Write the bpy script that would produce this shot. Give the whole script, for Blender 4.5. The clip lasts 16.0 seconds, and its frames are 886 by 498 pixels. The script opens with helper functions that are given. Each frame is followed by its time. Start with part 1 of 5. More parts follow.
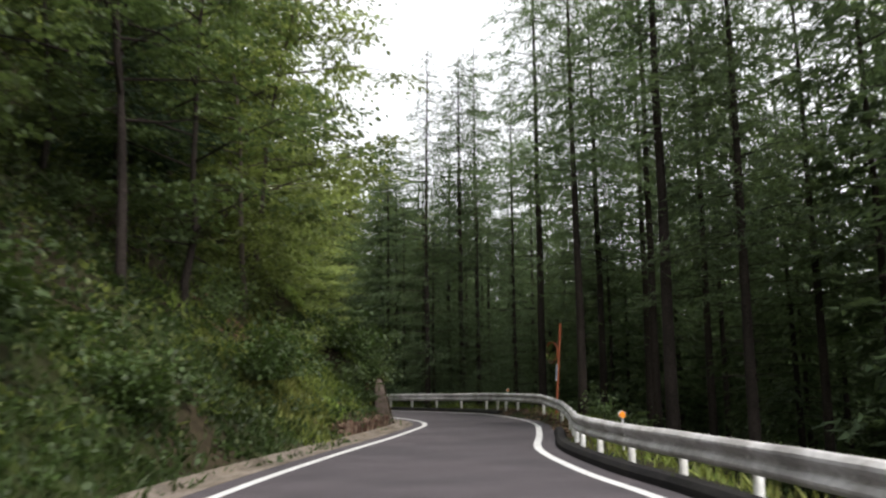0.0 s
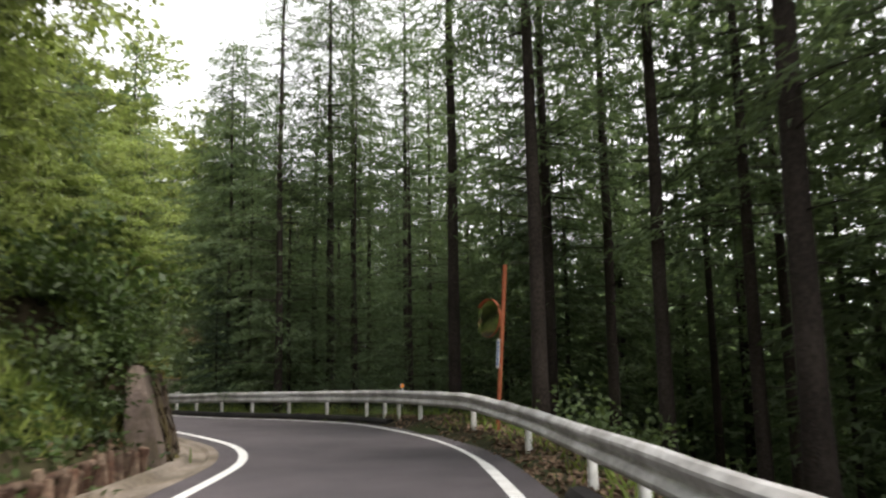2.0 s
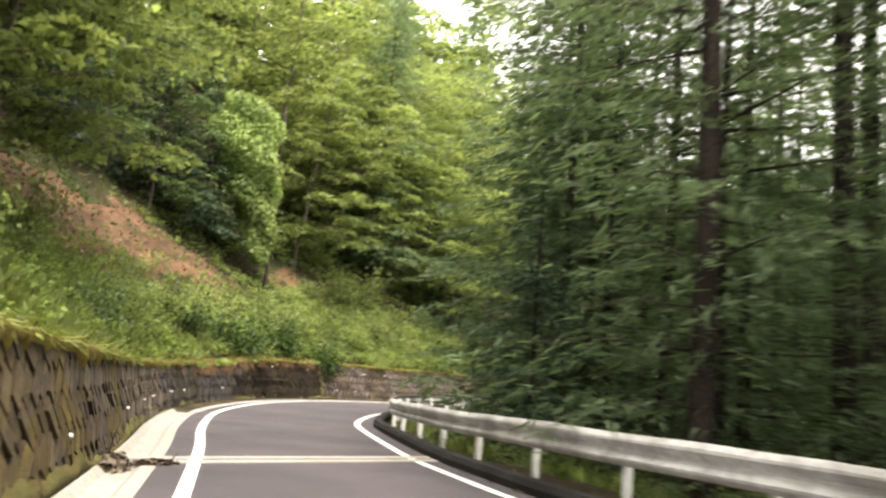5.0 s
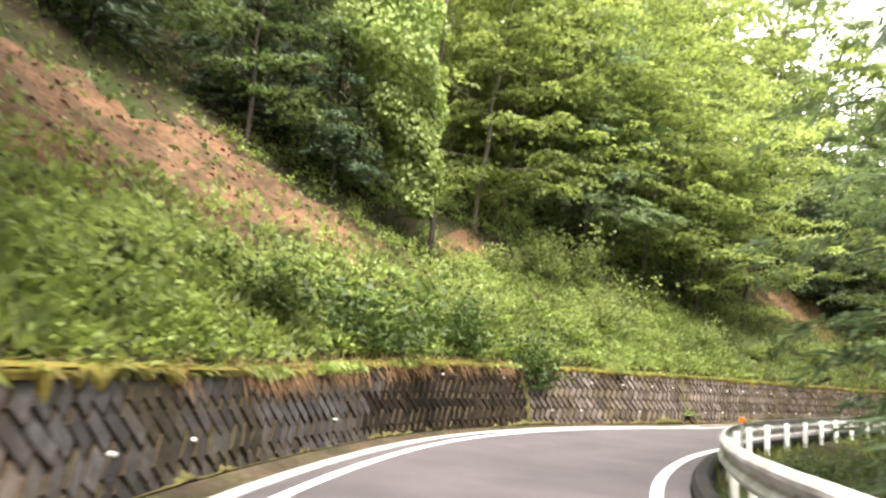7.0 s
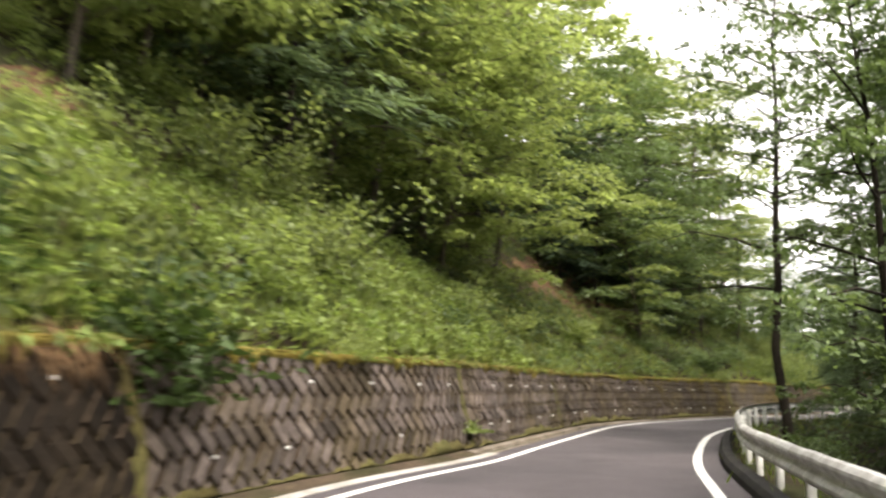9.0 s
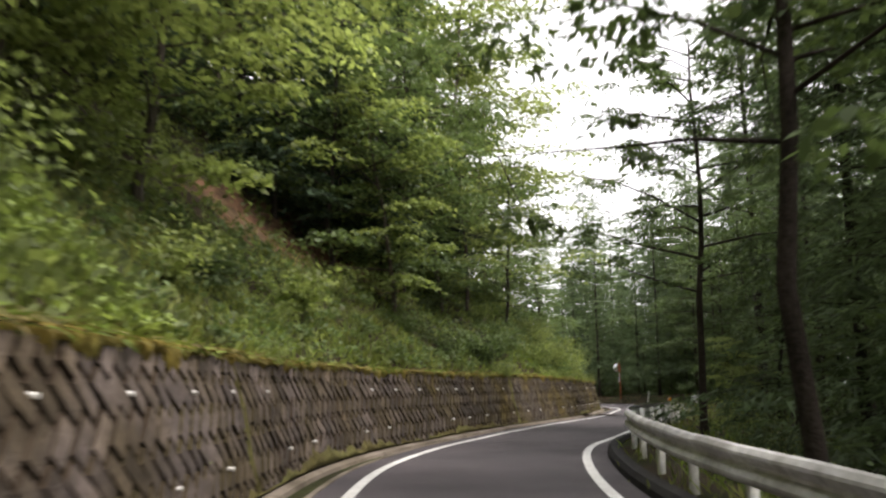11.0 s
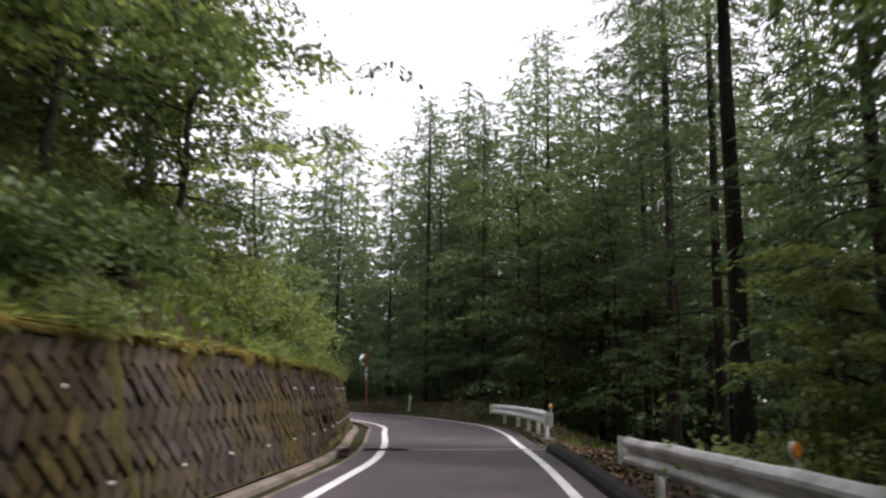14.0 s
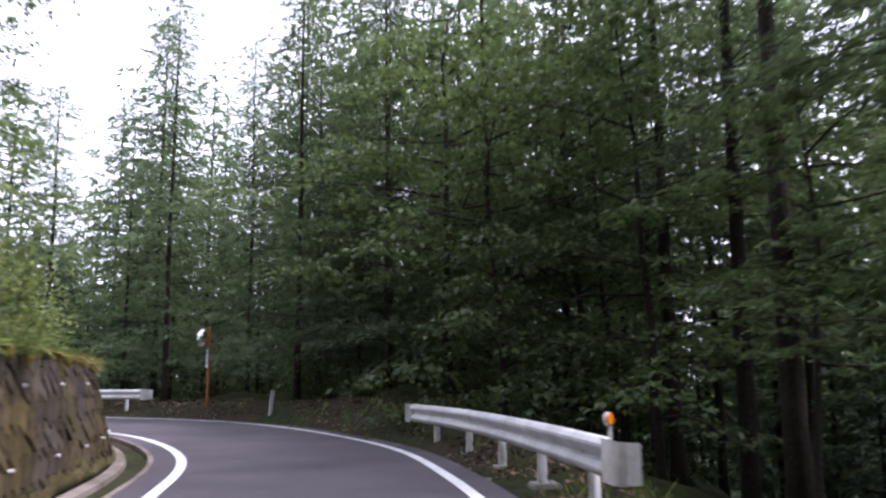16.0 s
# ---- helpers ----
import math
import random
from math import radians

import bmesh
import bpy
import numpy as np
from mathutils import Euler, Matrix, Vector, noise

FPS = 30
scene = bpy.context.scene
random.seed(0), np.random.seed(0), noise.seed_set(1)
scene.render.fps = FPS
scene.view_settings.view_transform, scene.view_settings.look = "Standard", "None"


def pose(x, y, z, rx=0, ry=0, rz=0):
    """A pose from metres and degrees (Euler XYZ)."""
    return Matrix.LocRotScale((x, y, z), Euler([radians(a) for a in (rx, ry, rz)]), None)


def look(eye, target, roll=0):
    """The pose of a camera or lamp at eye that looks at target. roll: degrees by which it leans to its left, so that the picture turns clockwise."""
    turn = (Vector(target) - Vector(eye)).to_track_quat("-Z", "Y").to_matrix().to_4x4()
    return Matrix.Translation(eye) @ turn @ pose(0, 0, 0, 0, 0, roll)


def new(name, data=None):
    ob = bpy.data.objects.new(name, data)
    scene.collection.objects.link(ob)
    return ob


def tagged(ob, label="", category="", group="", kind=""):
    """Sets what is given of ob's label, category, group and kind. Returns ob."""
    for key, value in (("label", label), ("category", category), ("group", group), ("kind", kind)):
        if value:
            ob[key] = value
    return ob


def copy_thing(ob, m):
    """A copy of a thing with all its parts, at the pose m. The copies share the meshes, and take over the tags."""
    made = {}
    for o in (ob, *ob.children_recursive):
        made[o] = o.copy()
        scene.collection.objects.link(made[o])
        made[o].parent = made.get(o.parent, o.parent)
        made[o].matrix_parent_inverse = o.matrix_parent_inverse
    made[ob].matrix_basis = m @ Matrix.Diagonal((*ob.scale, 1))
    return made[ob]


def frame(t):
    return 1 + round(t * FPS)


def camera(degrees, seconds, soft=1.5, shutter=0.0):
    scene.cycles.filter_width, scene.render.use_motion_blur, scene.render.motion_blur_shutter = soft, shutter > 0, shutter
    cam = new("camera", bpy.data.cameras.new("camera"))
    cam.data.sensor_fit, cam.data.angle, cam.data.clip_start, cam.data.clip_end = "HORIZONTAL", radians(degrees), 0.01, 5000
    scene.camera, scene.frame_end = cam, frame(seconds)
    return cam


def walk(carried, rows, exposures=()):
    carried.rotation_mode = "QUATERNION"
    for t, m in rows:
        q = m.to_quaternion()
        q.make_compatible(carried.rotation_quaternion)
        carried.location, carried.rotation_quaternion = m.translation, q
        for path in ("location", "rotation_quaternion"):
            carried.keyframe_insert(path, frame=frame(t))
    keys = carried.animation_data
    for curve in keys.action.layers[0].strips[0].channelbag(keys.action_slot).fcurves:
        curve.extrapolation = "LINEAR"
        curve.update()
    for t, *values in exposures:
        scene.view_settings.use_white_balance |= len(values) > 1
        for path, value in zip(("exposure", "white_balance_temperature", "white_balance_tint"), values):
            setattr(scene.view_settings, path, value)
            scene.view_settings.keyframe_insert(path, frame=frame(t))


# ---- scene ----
cam = camera(57.49, 16.0, 2.35, 0.48)

PATH = [
    (0.0, (0.000, 0.000, 1.268), (0.000, 9.860, 2.936), -0.51),
    (0.5, (-0.070, 3.475, 1.266), (0.262, 13.328, 2.946), -1.12),
    (1.0, (-0.073, 6.966, 1.262), (0.625, 16.798, 2.949), -1.01),
    (1.5, (0.182, 10.501, 1.250), (1.333, 20.304, 2.853), -0.78),
    (2.0, (0.508, 14.049, 1.238), (2.041, 23.805, 2.812), -1.00),
    (2.5, (0.896, 17.462, 1.231), (2.480, 27.206, 2.820), -0.75),
    (3.0, (1.116, 20.769, 1.232), (2.242, 30.579, 2.807), -0.79),
    (3.5, (0.974, 24.047, 1.237), (1.222, 33.922, 2.791), 0.16),
    (4.0, (0.485, 27.371, 1.238), (-0.249, 37.214, 2.838), 1.60),
    (4.5, (-0.292, 30.722, 1.237), (-1.991, 40.436, 2.897), 3.06),
    (5.0, (-1.449, 34.096, 1.240), (-4.059, 43.615, 2.846), 5.03),
    (5.5, (-2.763, 37.401, 1.243), (-6.226, 46.649, 2.821), 5.44),
    (6.0, (-4.190, 40.645, 1.246), (-8.348, 49.606, 2.800), 5.01),
    (6.5, (-5.685, 43.839, 1.249), (-10.296, 52.579, 2.778), 4.27),
    (7.0, (-7.204, 46.996, 1.252), (-11.950, 55.667, 2.762), 3.54),
    (7.5, (-8.705, 50.130, 1.254), (-13.178, 58.943, 2.773), 2.95),
    (8.0, (-10.144, 53.255, 1.256), (-13.821, 62.417, 2.849), 2.52),
    (8.5, (-11.263, 56.525, 1.255), (-13.816, 66.059, 2.863), 2.18),
    (9.0, (-11.884, 60.005, 1.254), (-12.998, 69.808, 2.886), 1.44),
    (9.5, (-12.070, 63.642, 1.252), (-11.982, 73.499, 2.939), 0.20),
    (10.0, (-11.982, 67.318, 1.243), (-11.017, 77.130, 2.918), -0.65),
    (10.5, (-11.671, 70.934, 1.243), (-9.994, 80.648, 2.924), -0.74),
    (11.0, (-11.147, 74.480, 1.246), (-8.878, 84.070, 2.944), -0.36),
    (11.5, (-10.417, 77.948, 1.252), (-7.631, 87.398, 2.968), 0.28),
    (12.0, (-9.490, 81.330, 1.258), (-6.218, 90.620, 2.990), 0.95),
    (12.5, (-8.376, 84.619, 1.261), (-4.606, 93.716, 3.006), 1.42),
    (13.0, (-7.082, 87.809, 1.259), (-2.766, 96.657, 3.010), 1.41),
    (13.5, (-5.561, 90.901, 1.253), (-0.649, 99.433, 3.003), 1.24),
    (14.0, (-3.860, 93.949, 1.244), (1.505, 102.213, 2.955), 1.01),
    (14.5, (-1.994, 96.933, 1.235), (3.758, 104.944, 2.893), 0.87),
    (15.0, (0.007, 99.832, 1.237), (6.122, 107.571, 2.888), 0.75),
    (15.5, (2.075, 102.711, 1.243), (8.454, 110.244, 2.841), 0.07),
    (16.0, (4.173, 105.605, 1.252), (10.614, 113.091, 2.825), -0.61),
]

# exposure follows the clip's own camera: darker in the wood, brighter along the open slope
EXPOSURE = [(0.0, 0.24, 6300, 13), (1.2, 0.46, 6350, 13), (2.5, 0.78, 6600, 13), (3.5, 1.05, 6800, 13), (4.0, 1.14, 6850, 13), (4.5, 1.43, 6900, 13), (5.0, 1.74, 6950, 13), (7.5, 2.25, 6780, 13), (8.4, 2.22, 6780, 13), (9.0, 1.35, 6850, 13), (9.5, 1.05, 6750, 13), (10.2, 0.95, 6650, 15), (12.3, 0.58, 6400, 16), (14.5, 0.42, 6200, 22), (15.3, 0.36, 6000, 25), (16.0, 0.98, 5550, 31)]
walk(cam, [(t, look(e, g, r)) for t, e, g, r in PATH], EXPOSURE)

# ---- world and sun ----
SUN_ELEV, SUN_TURN = 64.0, 140.0
world = bpy.data.worlds.new("overcast_sky")
scene.world = world
world.use_nodes = True
wn, wl = world.node_tree.nodes, world.node_tree.links
wn.clear()
sky = wn.new("ShaderNodeTexSky")
sky.sky_type = "NISHITA"
sky.sun_disc = False
sky.sun_elevation, sky.sun_rotation = radians(SUN_ELEV), radians(SUN_TURN)
sky.dust_density = 4.0
cloud = wn.new("ShaderNodeMix")
cloud.data_type = "RGBA"
cloud.inputs[0].default_value = 0.82
cloud.inputs[7].default_value = (14.0, 14.0, 13.8, 1)
wl.new(sky.outputs[0], cloud.inputs[6])
bg = wn.new("ShaderNodeBackground")
bg.inputs[1].default_value = 0.10
wl.new(cloud.outputs[2], bg.inputs[0])
wo = wn.new("ShaderNodeOutputWorld")
wl.new(bg.outputs[0], wo.inputs[0])
lamp = bpy.data.lights.new("sun", "SUN")
lamp.energy, lamp.angle, lamp.color = 3.0, radians(18), (1.0, 0.95, 0.86)
sun = new("sun", lamp)
sd = Vector((math.sin(radians(SUN_TURN)) * math.cos(radians(SUN_ELEV)), math.cos(radians(SUN_TURN)) * math.cos(radians(SUN_ELEV)), math.sin(radians(SUN_ELEV))))
sun.matrix_world = look(sd * 60, (0, 0, 0))


# ---- materials ----
def material(name, colour, rough=0.8, metal=0.0, spec=0.5, spread=(0.25, 0.25), scales=(1.3, 14.0), bump=0.3, bump_scale=40.0, tint=None, tint_scale=0.6, tint_amount=0.5, island=0.0, obrand=0.0, translucent=0.0):
    """A surface with variation at two scales, an optional second colour in patches, bump, and variation by piece."""
    m = bpy.data.materials.new(name)
    m.use_nodes = True
    n, l = m.node_tree.nodes, m.node_tree.links
    n.clear()
    out = n.new("ShaderNodeOutputMaterial")
    p = n.new("ShaderNodeBsdfPrincipled")
    p.inputs["Roughness"].default_value = rough
    p.inputs["Metallic"].default_value = metal
    p.inputs["Specular IOR Level"].default_value = spec
    geo = n.new("ShaderNodeNewGeometry")
    pos = geo.outputs["Position"]

    def noise_at(scale, detail=4.0):
        t = n.new("ShaderNodeTexNoise")
        t.inputs["Scale"].default_value, t.inputs["Detail"].default_value = scale, detail
        l.new(pos, t.inputs["Vector"])
        return t.outputs["Fac"]

    def ramp(fac, lo, hi, a, b):
        r = n.new("ShaderNodeMapRange")
        r.inputs[1].default_value, r.inputs[2].default_value, r.inputs[3].default_value, r.inputs[4].default_value = lo, hi, a, b
        l.new(fac, r.inputs[0])
        return r.outputs[0]

    def mix(fac, a, b):
        x = n.new("ShaderNodeMix")
        x.data_type = "RGBA"
        for v, s in ((fac, 0), (a, 6), (b, 7)):
            if hasattr(v, "links"):
                l.new(v, x.inputs[s])
            else:
                x.inputs[s].default_value = v
        return x.outputs[2]

    def times(fac, c):
        x = n.new("ShaderNodeVectorMath")
        x.operation = "SCALE"
        if hasattr(c, "links"):
            l.new(c, x.inputs[0])
        else:
            x.inputs[0].default_value = c[:3]
        l.new(fac, x.inputs["Scale"])
        return x.outputs[0]

    c = (*colour, 1)
    if tint:
        c = mix(ramp(noise_at(tint_scale), 0.42, 0.62, 0.0, tint_amount), c, (*tint, 1))
    c = times(ramp(noise_at(scales[0]), 0.3, 0.7, 1 - spread[0], 1 + spread[0]), c)
    fine = noise_at(scales[1])
    c = times(ramp(fine, 0.3, 0.7, 1 - spread[1], 1 + spread[1]), c)
    if island:
        c = times(ramp(geo.outputs["Random Per Island"], 0, 1, 1 - island, 1 + island), c)
    if obrand:
        oi = n.new("ShaderNodeObjectInfo")
        c = times(ramp(oi.outputs["Random"], 0, 1, 1 - obrand, 1 + obrand), c)
    l.new(c, p.inputs["Base Color"])
    if bump:
        b = n.new("ShaderNodeBump")
        b.inputs["Strength"].default_value, b.inputs["Distance"].default_value = bump, 0.02
        l.new(noise_at(bump_scale), b.inputs["Height"])
        l.new(b.outputs[0], p.inputs["Normal"])
    shader = p.outputs[0]
    if translucent:
        tr = n.new("ShaderNodeBsdfTranslucent")
        warm = n.new("ShaderNodeVectorMath")
        warm.operation = "MULTIPLY"
        warm.inputs[1].default_value = (1.25, 1.25, 0.85)
        l.new(c, warm.inputs[0])
        l.new(warm.outputs[0], tr.inputs[0])
        ms = n.new("ShaderNodeMixShader")
        ms.inputs[0].default_value = translucent
        l.new(p.outputs[0], ms.inputs[1])
        l.new(tr.outputs[0], ms.inputs[2])
        shader = ms.outputs[0]
    l.new(shader, out.inputs[0])
    return m


M_ASPHALT = material("asphalt", (0.071, 0.060, 0.067), 0.85, spread=(0.16, 0.34), scales=(0.9, 60.0), bump=0.5, bump_scale=160.0, tint=(0.040, 0.036, 0.041), tint_scale=0.42, tint_amount=0.62)
M_PAINT = material("road_paint", (0.68, 0.68, 0.67), 0.7, spread=(0.06, 0.14), scales=(0.8, 30.0), bump=0.2, tint=(0.45, 0.44, 0.43), tint_scale=3.0, tint_amount=0.45)
M_CONCRETE = material("concrete", (0.34, 0.32, 0.30), 0.9, spread=(0.22, 0.18), scales=(0.9, 12.0), bump=0.5, bump_scale=60.0, tint=(0.20, 0.18, 0.14), tint_scale=0.9, tint_amount=0.6)
M_GUTTER = material("dirty_concrete", (0.20, 0.17, 0.14), 0.95, spec=0.25, spread=(0.3, 0.25), scales=(0.9, 12.0), bump=0.6, bump_scale=50.0, tint=(0.10, 0.08, 0.055), tint_scale=0.8, tint_amount=0.7)
M_BLOCK = material("wall_block", (0.093, 0.076, 0.068), 0.92, spec=0.20, spread=(0.4, 0.35), scales=(1.1, 9.0), bump=0.9, bump_scale=35.0, tint=(0.060, 0.046, 0.028), tint_scale=0.75, tint_amount=0.9, island=0.4, obrand=0.38)
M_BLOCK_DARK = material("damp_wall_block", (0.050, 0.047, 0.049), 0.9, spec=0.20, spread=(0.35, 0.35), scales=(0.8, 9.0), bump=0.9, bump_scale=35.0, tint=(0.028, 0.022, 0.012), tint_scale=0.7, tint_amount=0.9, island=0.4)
# earth stain plus the overhanging shrubs' shade, both put into this near-black colour
M_BLOCK_SOILED_SHADED = material("earth_stained_block", (0.011, 0.0085, 0.0065), 0.95, spec=0.10, spread=(0.35, 0.35), scales=(0.8, 9.0), bump=0.9, bump_scale=30.0, tint=(0.024, 0.018, 0.012), tint_scale=1.0, tint_amount=0.6, island=0.35)
M_HEAD = material("stained_pink_concrete", (0.135, 0.105, 0.09), 0.92, spec=0.20, spread=(0.3, 0.25), scales=(1.2, 11.0), bump=0.6, bump_scale=40.0, tint=(0.08, 0.065, 0.04), tint_scale=1.6, tint_amount=0.8)
M_LIP = material("pale_concrete", (0.38, 0.365, 0.35), 0.9, spread=(0.16, 0.16), scales=(0.9, 12.0), bump=0.5, bump_scale=60.0, tint=(0.20, 0.18, 0.15), tint_scale=1.4, tint_amount=0.6)
M_DIRT = material("gutter_dirt", (0.060, 0.044, 0.030), 0.97, spec=0.15, spread=(0.35, 0.35), scales=(0.9, 9.0), bump=0.9, bump_scale=25.0, tint=(0.035, 0.035, 0.015), tint_scale=1.0, tint_amount=0.8)
M_ROOT = material("dry_roots", (0.17, 0.105, 0.055), 0.9, spec=0.20, spread=(0.35, 0.3), scales=(0.7, 8.0), bump=0, island=0.45)
M_BLOCK_MOSSY = material("mossy_wall_block", (0.070, 0.058, 0.047), 0.93, spec=0.15, spread=(0.35, 0.35), scales=(0.9, 8.0), bump=0.9, bump_scale=35.0, tint=(0.058, 0.044, 0.015), tint_scale=0.9, tint_amount=0.95, island=0.3, obrand=0.3)
M_JOINT = material("wall_joint", (0.040, 0.029, 0.020), 0.95, spec=0.10, spread=(0.3, 0.3), scales=(0.7, 9.0), bump=0.6, tint=(0.040, 0.036, 0.012), tint_scale=0.6)
M_MOSS = material("moss", (0.185, 0.140, 0.030), 0.95, spec=0.15, spread=(0.35, 0.35), scales=(0.8, 11.0), bump=0.8, tint=(0.085, 0.095, 0.026), tint_scale=0.8, island=0.3)
M_MOSS_DARK = material("olive_moss", (0.072, 0.060, 0.022), 0.95, spec=0.15, spread=(0.35, 0.35), scales=(0.8, 11.0), bump=0.8, tint=(0.060, 0.066, 0.022), tint_scale=0.8, island=0.3)
M_RAIL = material("galvanised_rail", (0.60, 0.59, 0.585), 0.5, 0.0, spread=(0.2, 0.24), scales=(1.1, 14.0), bump=0.2, tint=(0.30, 0.285, 0.27), tint_scale=1.7, tint_amount=0.75)
M_POST = material("white_post", (0.72, 0.72, 0.70), 0.55, spread=(0.1, 0.14), scales=(1.5, 12.0), bump=0.12, tint=(0.45, 0.43, 0.38), tint_scale=2.0, tint_amount=0.5)
M_KERB = material("black_kerb", (0.014, 0.013, 0.014), 0.85, spec=0.20, spread=(0.3, 0.3), scales=(1.2, 20.0), bump=0.5, tint=(0.030, 0.028, 0.024), tint_scale=1.5)
M_ORANGE = material("orange_paint", (0.30, 0.080, 0.030), 0.6, spread=(0.1, 0.1), bump=0.08, tint=(0.38, 0.13, 0.055), tint_scale=2.0, tint_amount=0.4)
M_REFLECT = material("orange_reflector", (0.95, 0.32, 0.02), 0.25, spread=(0.08, 0.1), scales=(4, 60), bump=0.3, bump_scale=120)
M_SIGN = material("sign_plate", (0.75, 0.76, 0.76), 0.5, spread=(0.08, 0.1), bump=0.05)
M_SIGN_BLUE = material("sign_blue", (0.12, 0.22, 0.5), 0.5, spread=(0.08, 0.1), bump=0.05)
M_GROUND = material("forest_floor", (0.034, 0.027, 0.016), 0.97, spec=0.10, spread=(0.35, 0.4), scales=(0.5, 7.0), bump=0.9, bump_scale=18.0, tint=(0.028, 0.040, 0.012), tint_scale=0.35, tint_amount=0.9)
M_SOIL = material("bare_soil", (0.112, 0.062, 0.036), 0.97, spec=0.15, spread=(0.4, 0.45), scales=(0.9, 6.0), bump=1.0, bump_scale=9.0, tint=(0.06, 0.042, 0.024), tint_scale=1.1, tint_amount=0.9)
M_LITTER = material("leaf_litter", (0.17, 0.115, 0.078), 0.9, spec=0.20, spread=(0.3, 0.3), scales=(0.8, 9.0), bump=0.2, island=0.55)
M_DEBRIS = material("rotten_leaves", (0.085, 0.064, 0.045), 0.95, spec=0.20, spread=(0.35, 0.3), scales=(1.5, 12.0), bump=0.2, island=0.5)
M_BARK = material("bark", (0.034, 0.027, 0.023), 0.95, spec=0.15, spread=(0.3, 0.4), scales=(1.0, 16.0), bump=1.0, bump_scale=28.0, tint=(0.040, 0.033, 0.028), tint_scale=1.2, obrand=0.25)
M_BARK_PALE = material("pale_bark", (0.10, 0.08, 0.06), 0.95, spread=(0.3, 0.35), scales=(1.0, 16.0), bump=0.9, bump_scale=28.0, tint=(0.09, 0.08, 0.06), tint_scale=1.2, obrand=0.25)
M_LOG = material("brown_log", (0.072, 0.040, 0.027), 0.9, spec=0.20, spread=(0.35, 0.35), scales=(1.5, 18.0), bump=0.8, bump_scale=30, tint=(0.20, 0.15, 0.11), tint_scale=3.2, tint_amount=0.75, obrand=0.45)
M_NEEDLE = material("larch_needles", (0.125, 0.172, 0.096), 0.7, spec=0.25, spread=(0.22, 0.2), scales=(0.35, 3.0), bump=0, tint=(0.060, 0.095, 0.054), tint_scale=0.3, island=0.35, obrand=0.3, translucent=0.5)
M_FIR = material("fir_needles", (0.050, 0.080, 0.045), 0.7, spec=0.25, spread=(0.22, 0.2), scales=(0.35, 3.0), bump=0, tint=(0.022, 0.040, 0.024), tint_scale=0.3, island=0.35, obrand=0.25, translucent=0.2)
M_LEAF = material("broad_leaves", (0.205, 0.250, 0.094), 0.55, spec=0.35, spread=(0.25, 0.2), scales=(0.3, 2.5), bump=0, tint=(0.10, 0.145, 0.045), tint_scale=0.4, island=0.35, obrand=0.22, translucent=0.55)
M_LEAF_DARK = material("dark_leaves", (0.104, 0.148, 0.060), 0.55, spec=0.35, spread=(0.25, 0.2), scales=(0.3, 2.5), bump=0, tint=(0.060, 0.094, 0.037), tint_scale=0.4, island=0.35, obrand=0.22, translucent=0.4)
# dark shrub green; on the first bank it also carries the overhanging trees' shade
M_LEAF_SHRUB_SHADE = material("shrub_leaves", (0.045, 0.073, 0.019), 0.55, spec=0.35, spread=(0.25, 0.2), scales=(0.3, 2.5), bump=0, tint=(0.045, 0.08, 0.022), tint_scale=0.5, island=0.4, obrand=0.2, translucent=0.32)
M_GRASS = material("bank_grass", (0.155, 0.220, 0.045), 0.65, spec=0.3, spread=(0.28, 0.2), scales=(0.3, 3.0), bump=0, tint=(0.20, 0.17, 0.06), tint_scale=0.35, tint_amount=0.6, island=0.4, translucent=0.35)
M_WEED = material("bright_weeds", (0.230, 0.300, 0.094), 0.6, spec=0.3, spread=(0.28, 0.22), scales=(0.3, 2.5), bump=0, tint=(0.15, 0.225, 0.055), tint_scale=0.5, island=0.35, translucent=0.4)
M_DRY = material("dry_grass", (0.22, 0.17, 0.075), 0.85, spread=(0.3, 0.25), scales=(0.5, 5.0), bump=0, tint=(0.12, 0.15, 0.035), tint_scale=0.5, tint_amount=0.8, island=0.4, translucent=0.25)
M_WHITE_RAIL = material("white_rail", (0.66, 0.67, 0.67), 0.5, 0.0, spread=(0.10, 0.12), scales=(0.9, 9.0), bump=0.15, tint=(0.46, 0.44, 0.40), tint_scale=1.6, tint_amount=0.5)
M_IRON = material("dark_grating", (0.05, 0.048, 0.045), 0.7, 0.4, bump=0.4)


def mirror_material():
    m = bpy.data.materials.new("mirror_glass")
    m.use_nodes = True
    p = m.node_tree.nodes["Principled BSDF"]
    p.inputs["Base Color"].default_value = (0.50, 0.52, 0.51, 1)
    p.inputs["Metallic"].default_value, p.inputs["Roughness"].default_value = 1.0, 0.12
    return m


M_MIRROR = mirror_material()


# ---- helpers of this scene ----
def part(name, bm, mat, parent=None, label="", smooth=False):
    """Links a bmesh (or finished mesh) as one object, under parent if given."""
    if isinstance(bm, bmesh.types.BMesh):
        me = bpy.data.meshes.new(name)
        bm.to_mesh(me)
        bm.free()
    else:
        me = bm
    if mat and not me.materials:
        me.materials.append(mat)
    if smooth:
        me.polygons.foreach_set("use_smooth", [True] * len(me.polygons))
    ob = new(name, me)
    if parent:
        ob.parent = parent
    if label:
        tagged(ob, label)
    return ob


def thing(name, label, category, group="", kind="", at=(0, 0, 0)):
    ob = new(name)
    ob.empty_display_size = 0.2
    ob.location = at
    return tagged(ob, label, category, group, kind)


def mesh_of(name, verts, faces, mat=None):
    me = bpy.data.meshes.new(name)
    me.from_pydata([tuple(v) for v in verts], [], [tuple(f) for f in faces])
    if mat:
        me.materials.append(mat)
    me.update()
    return me


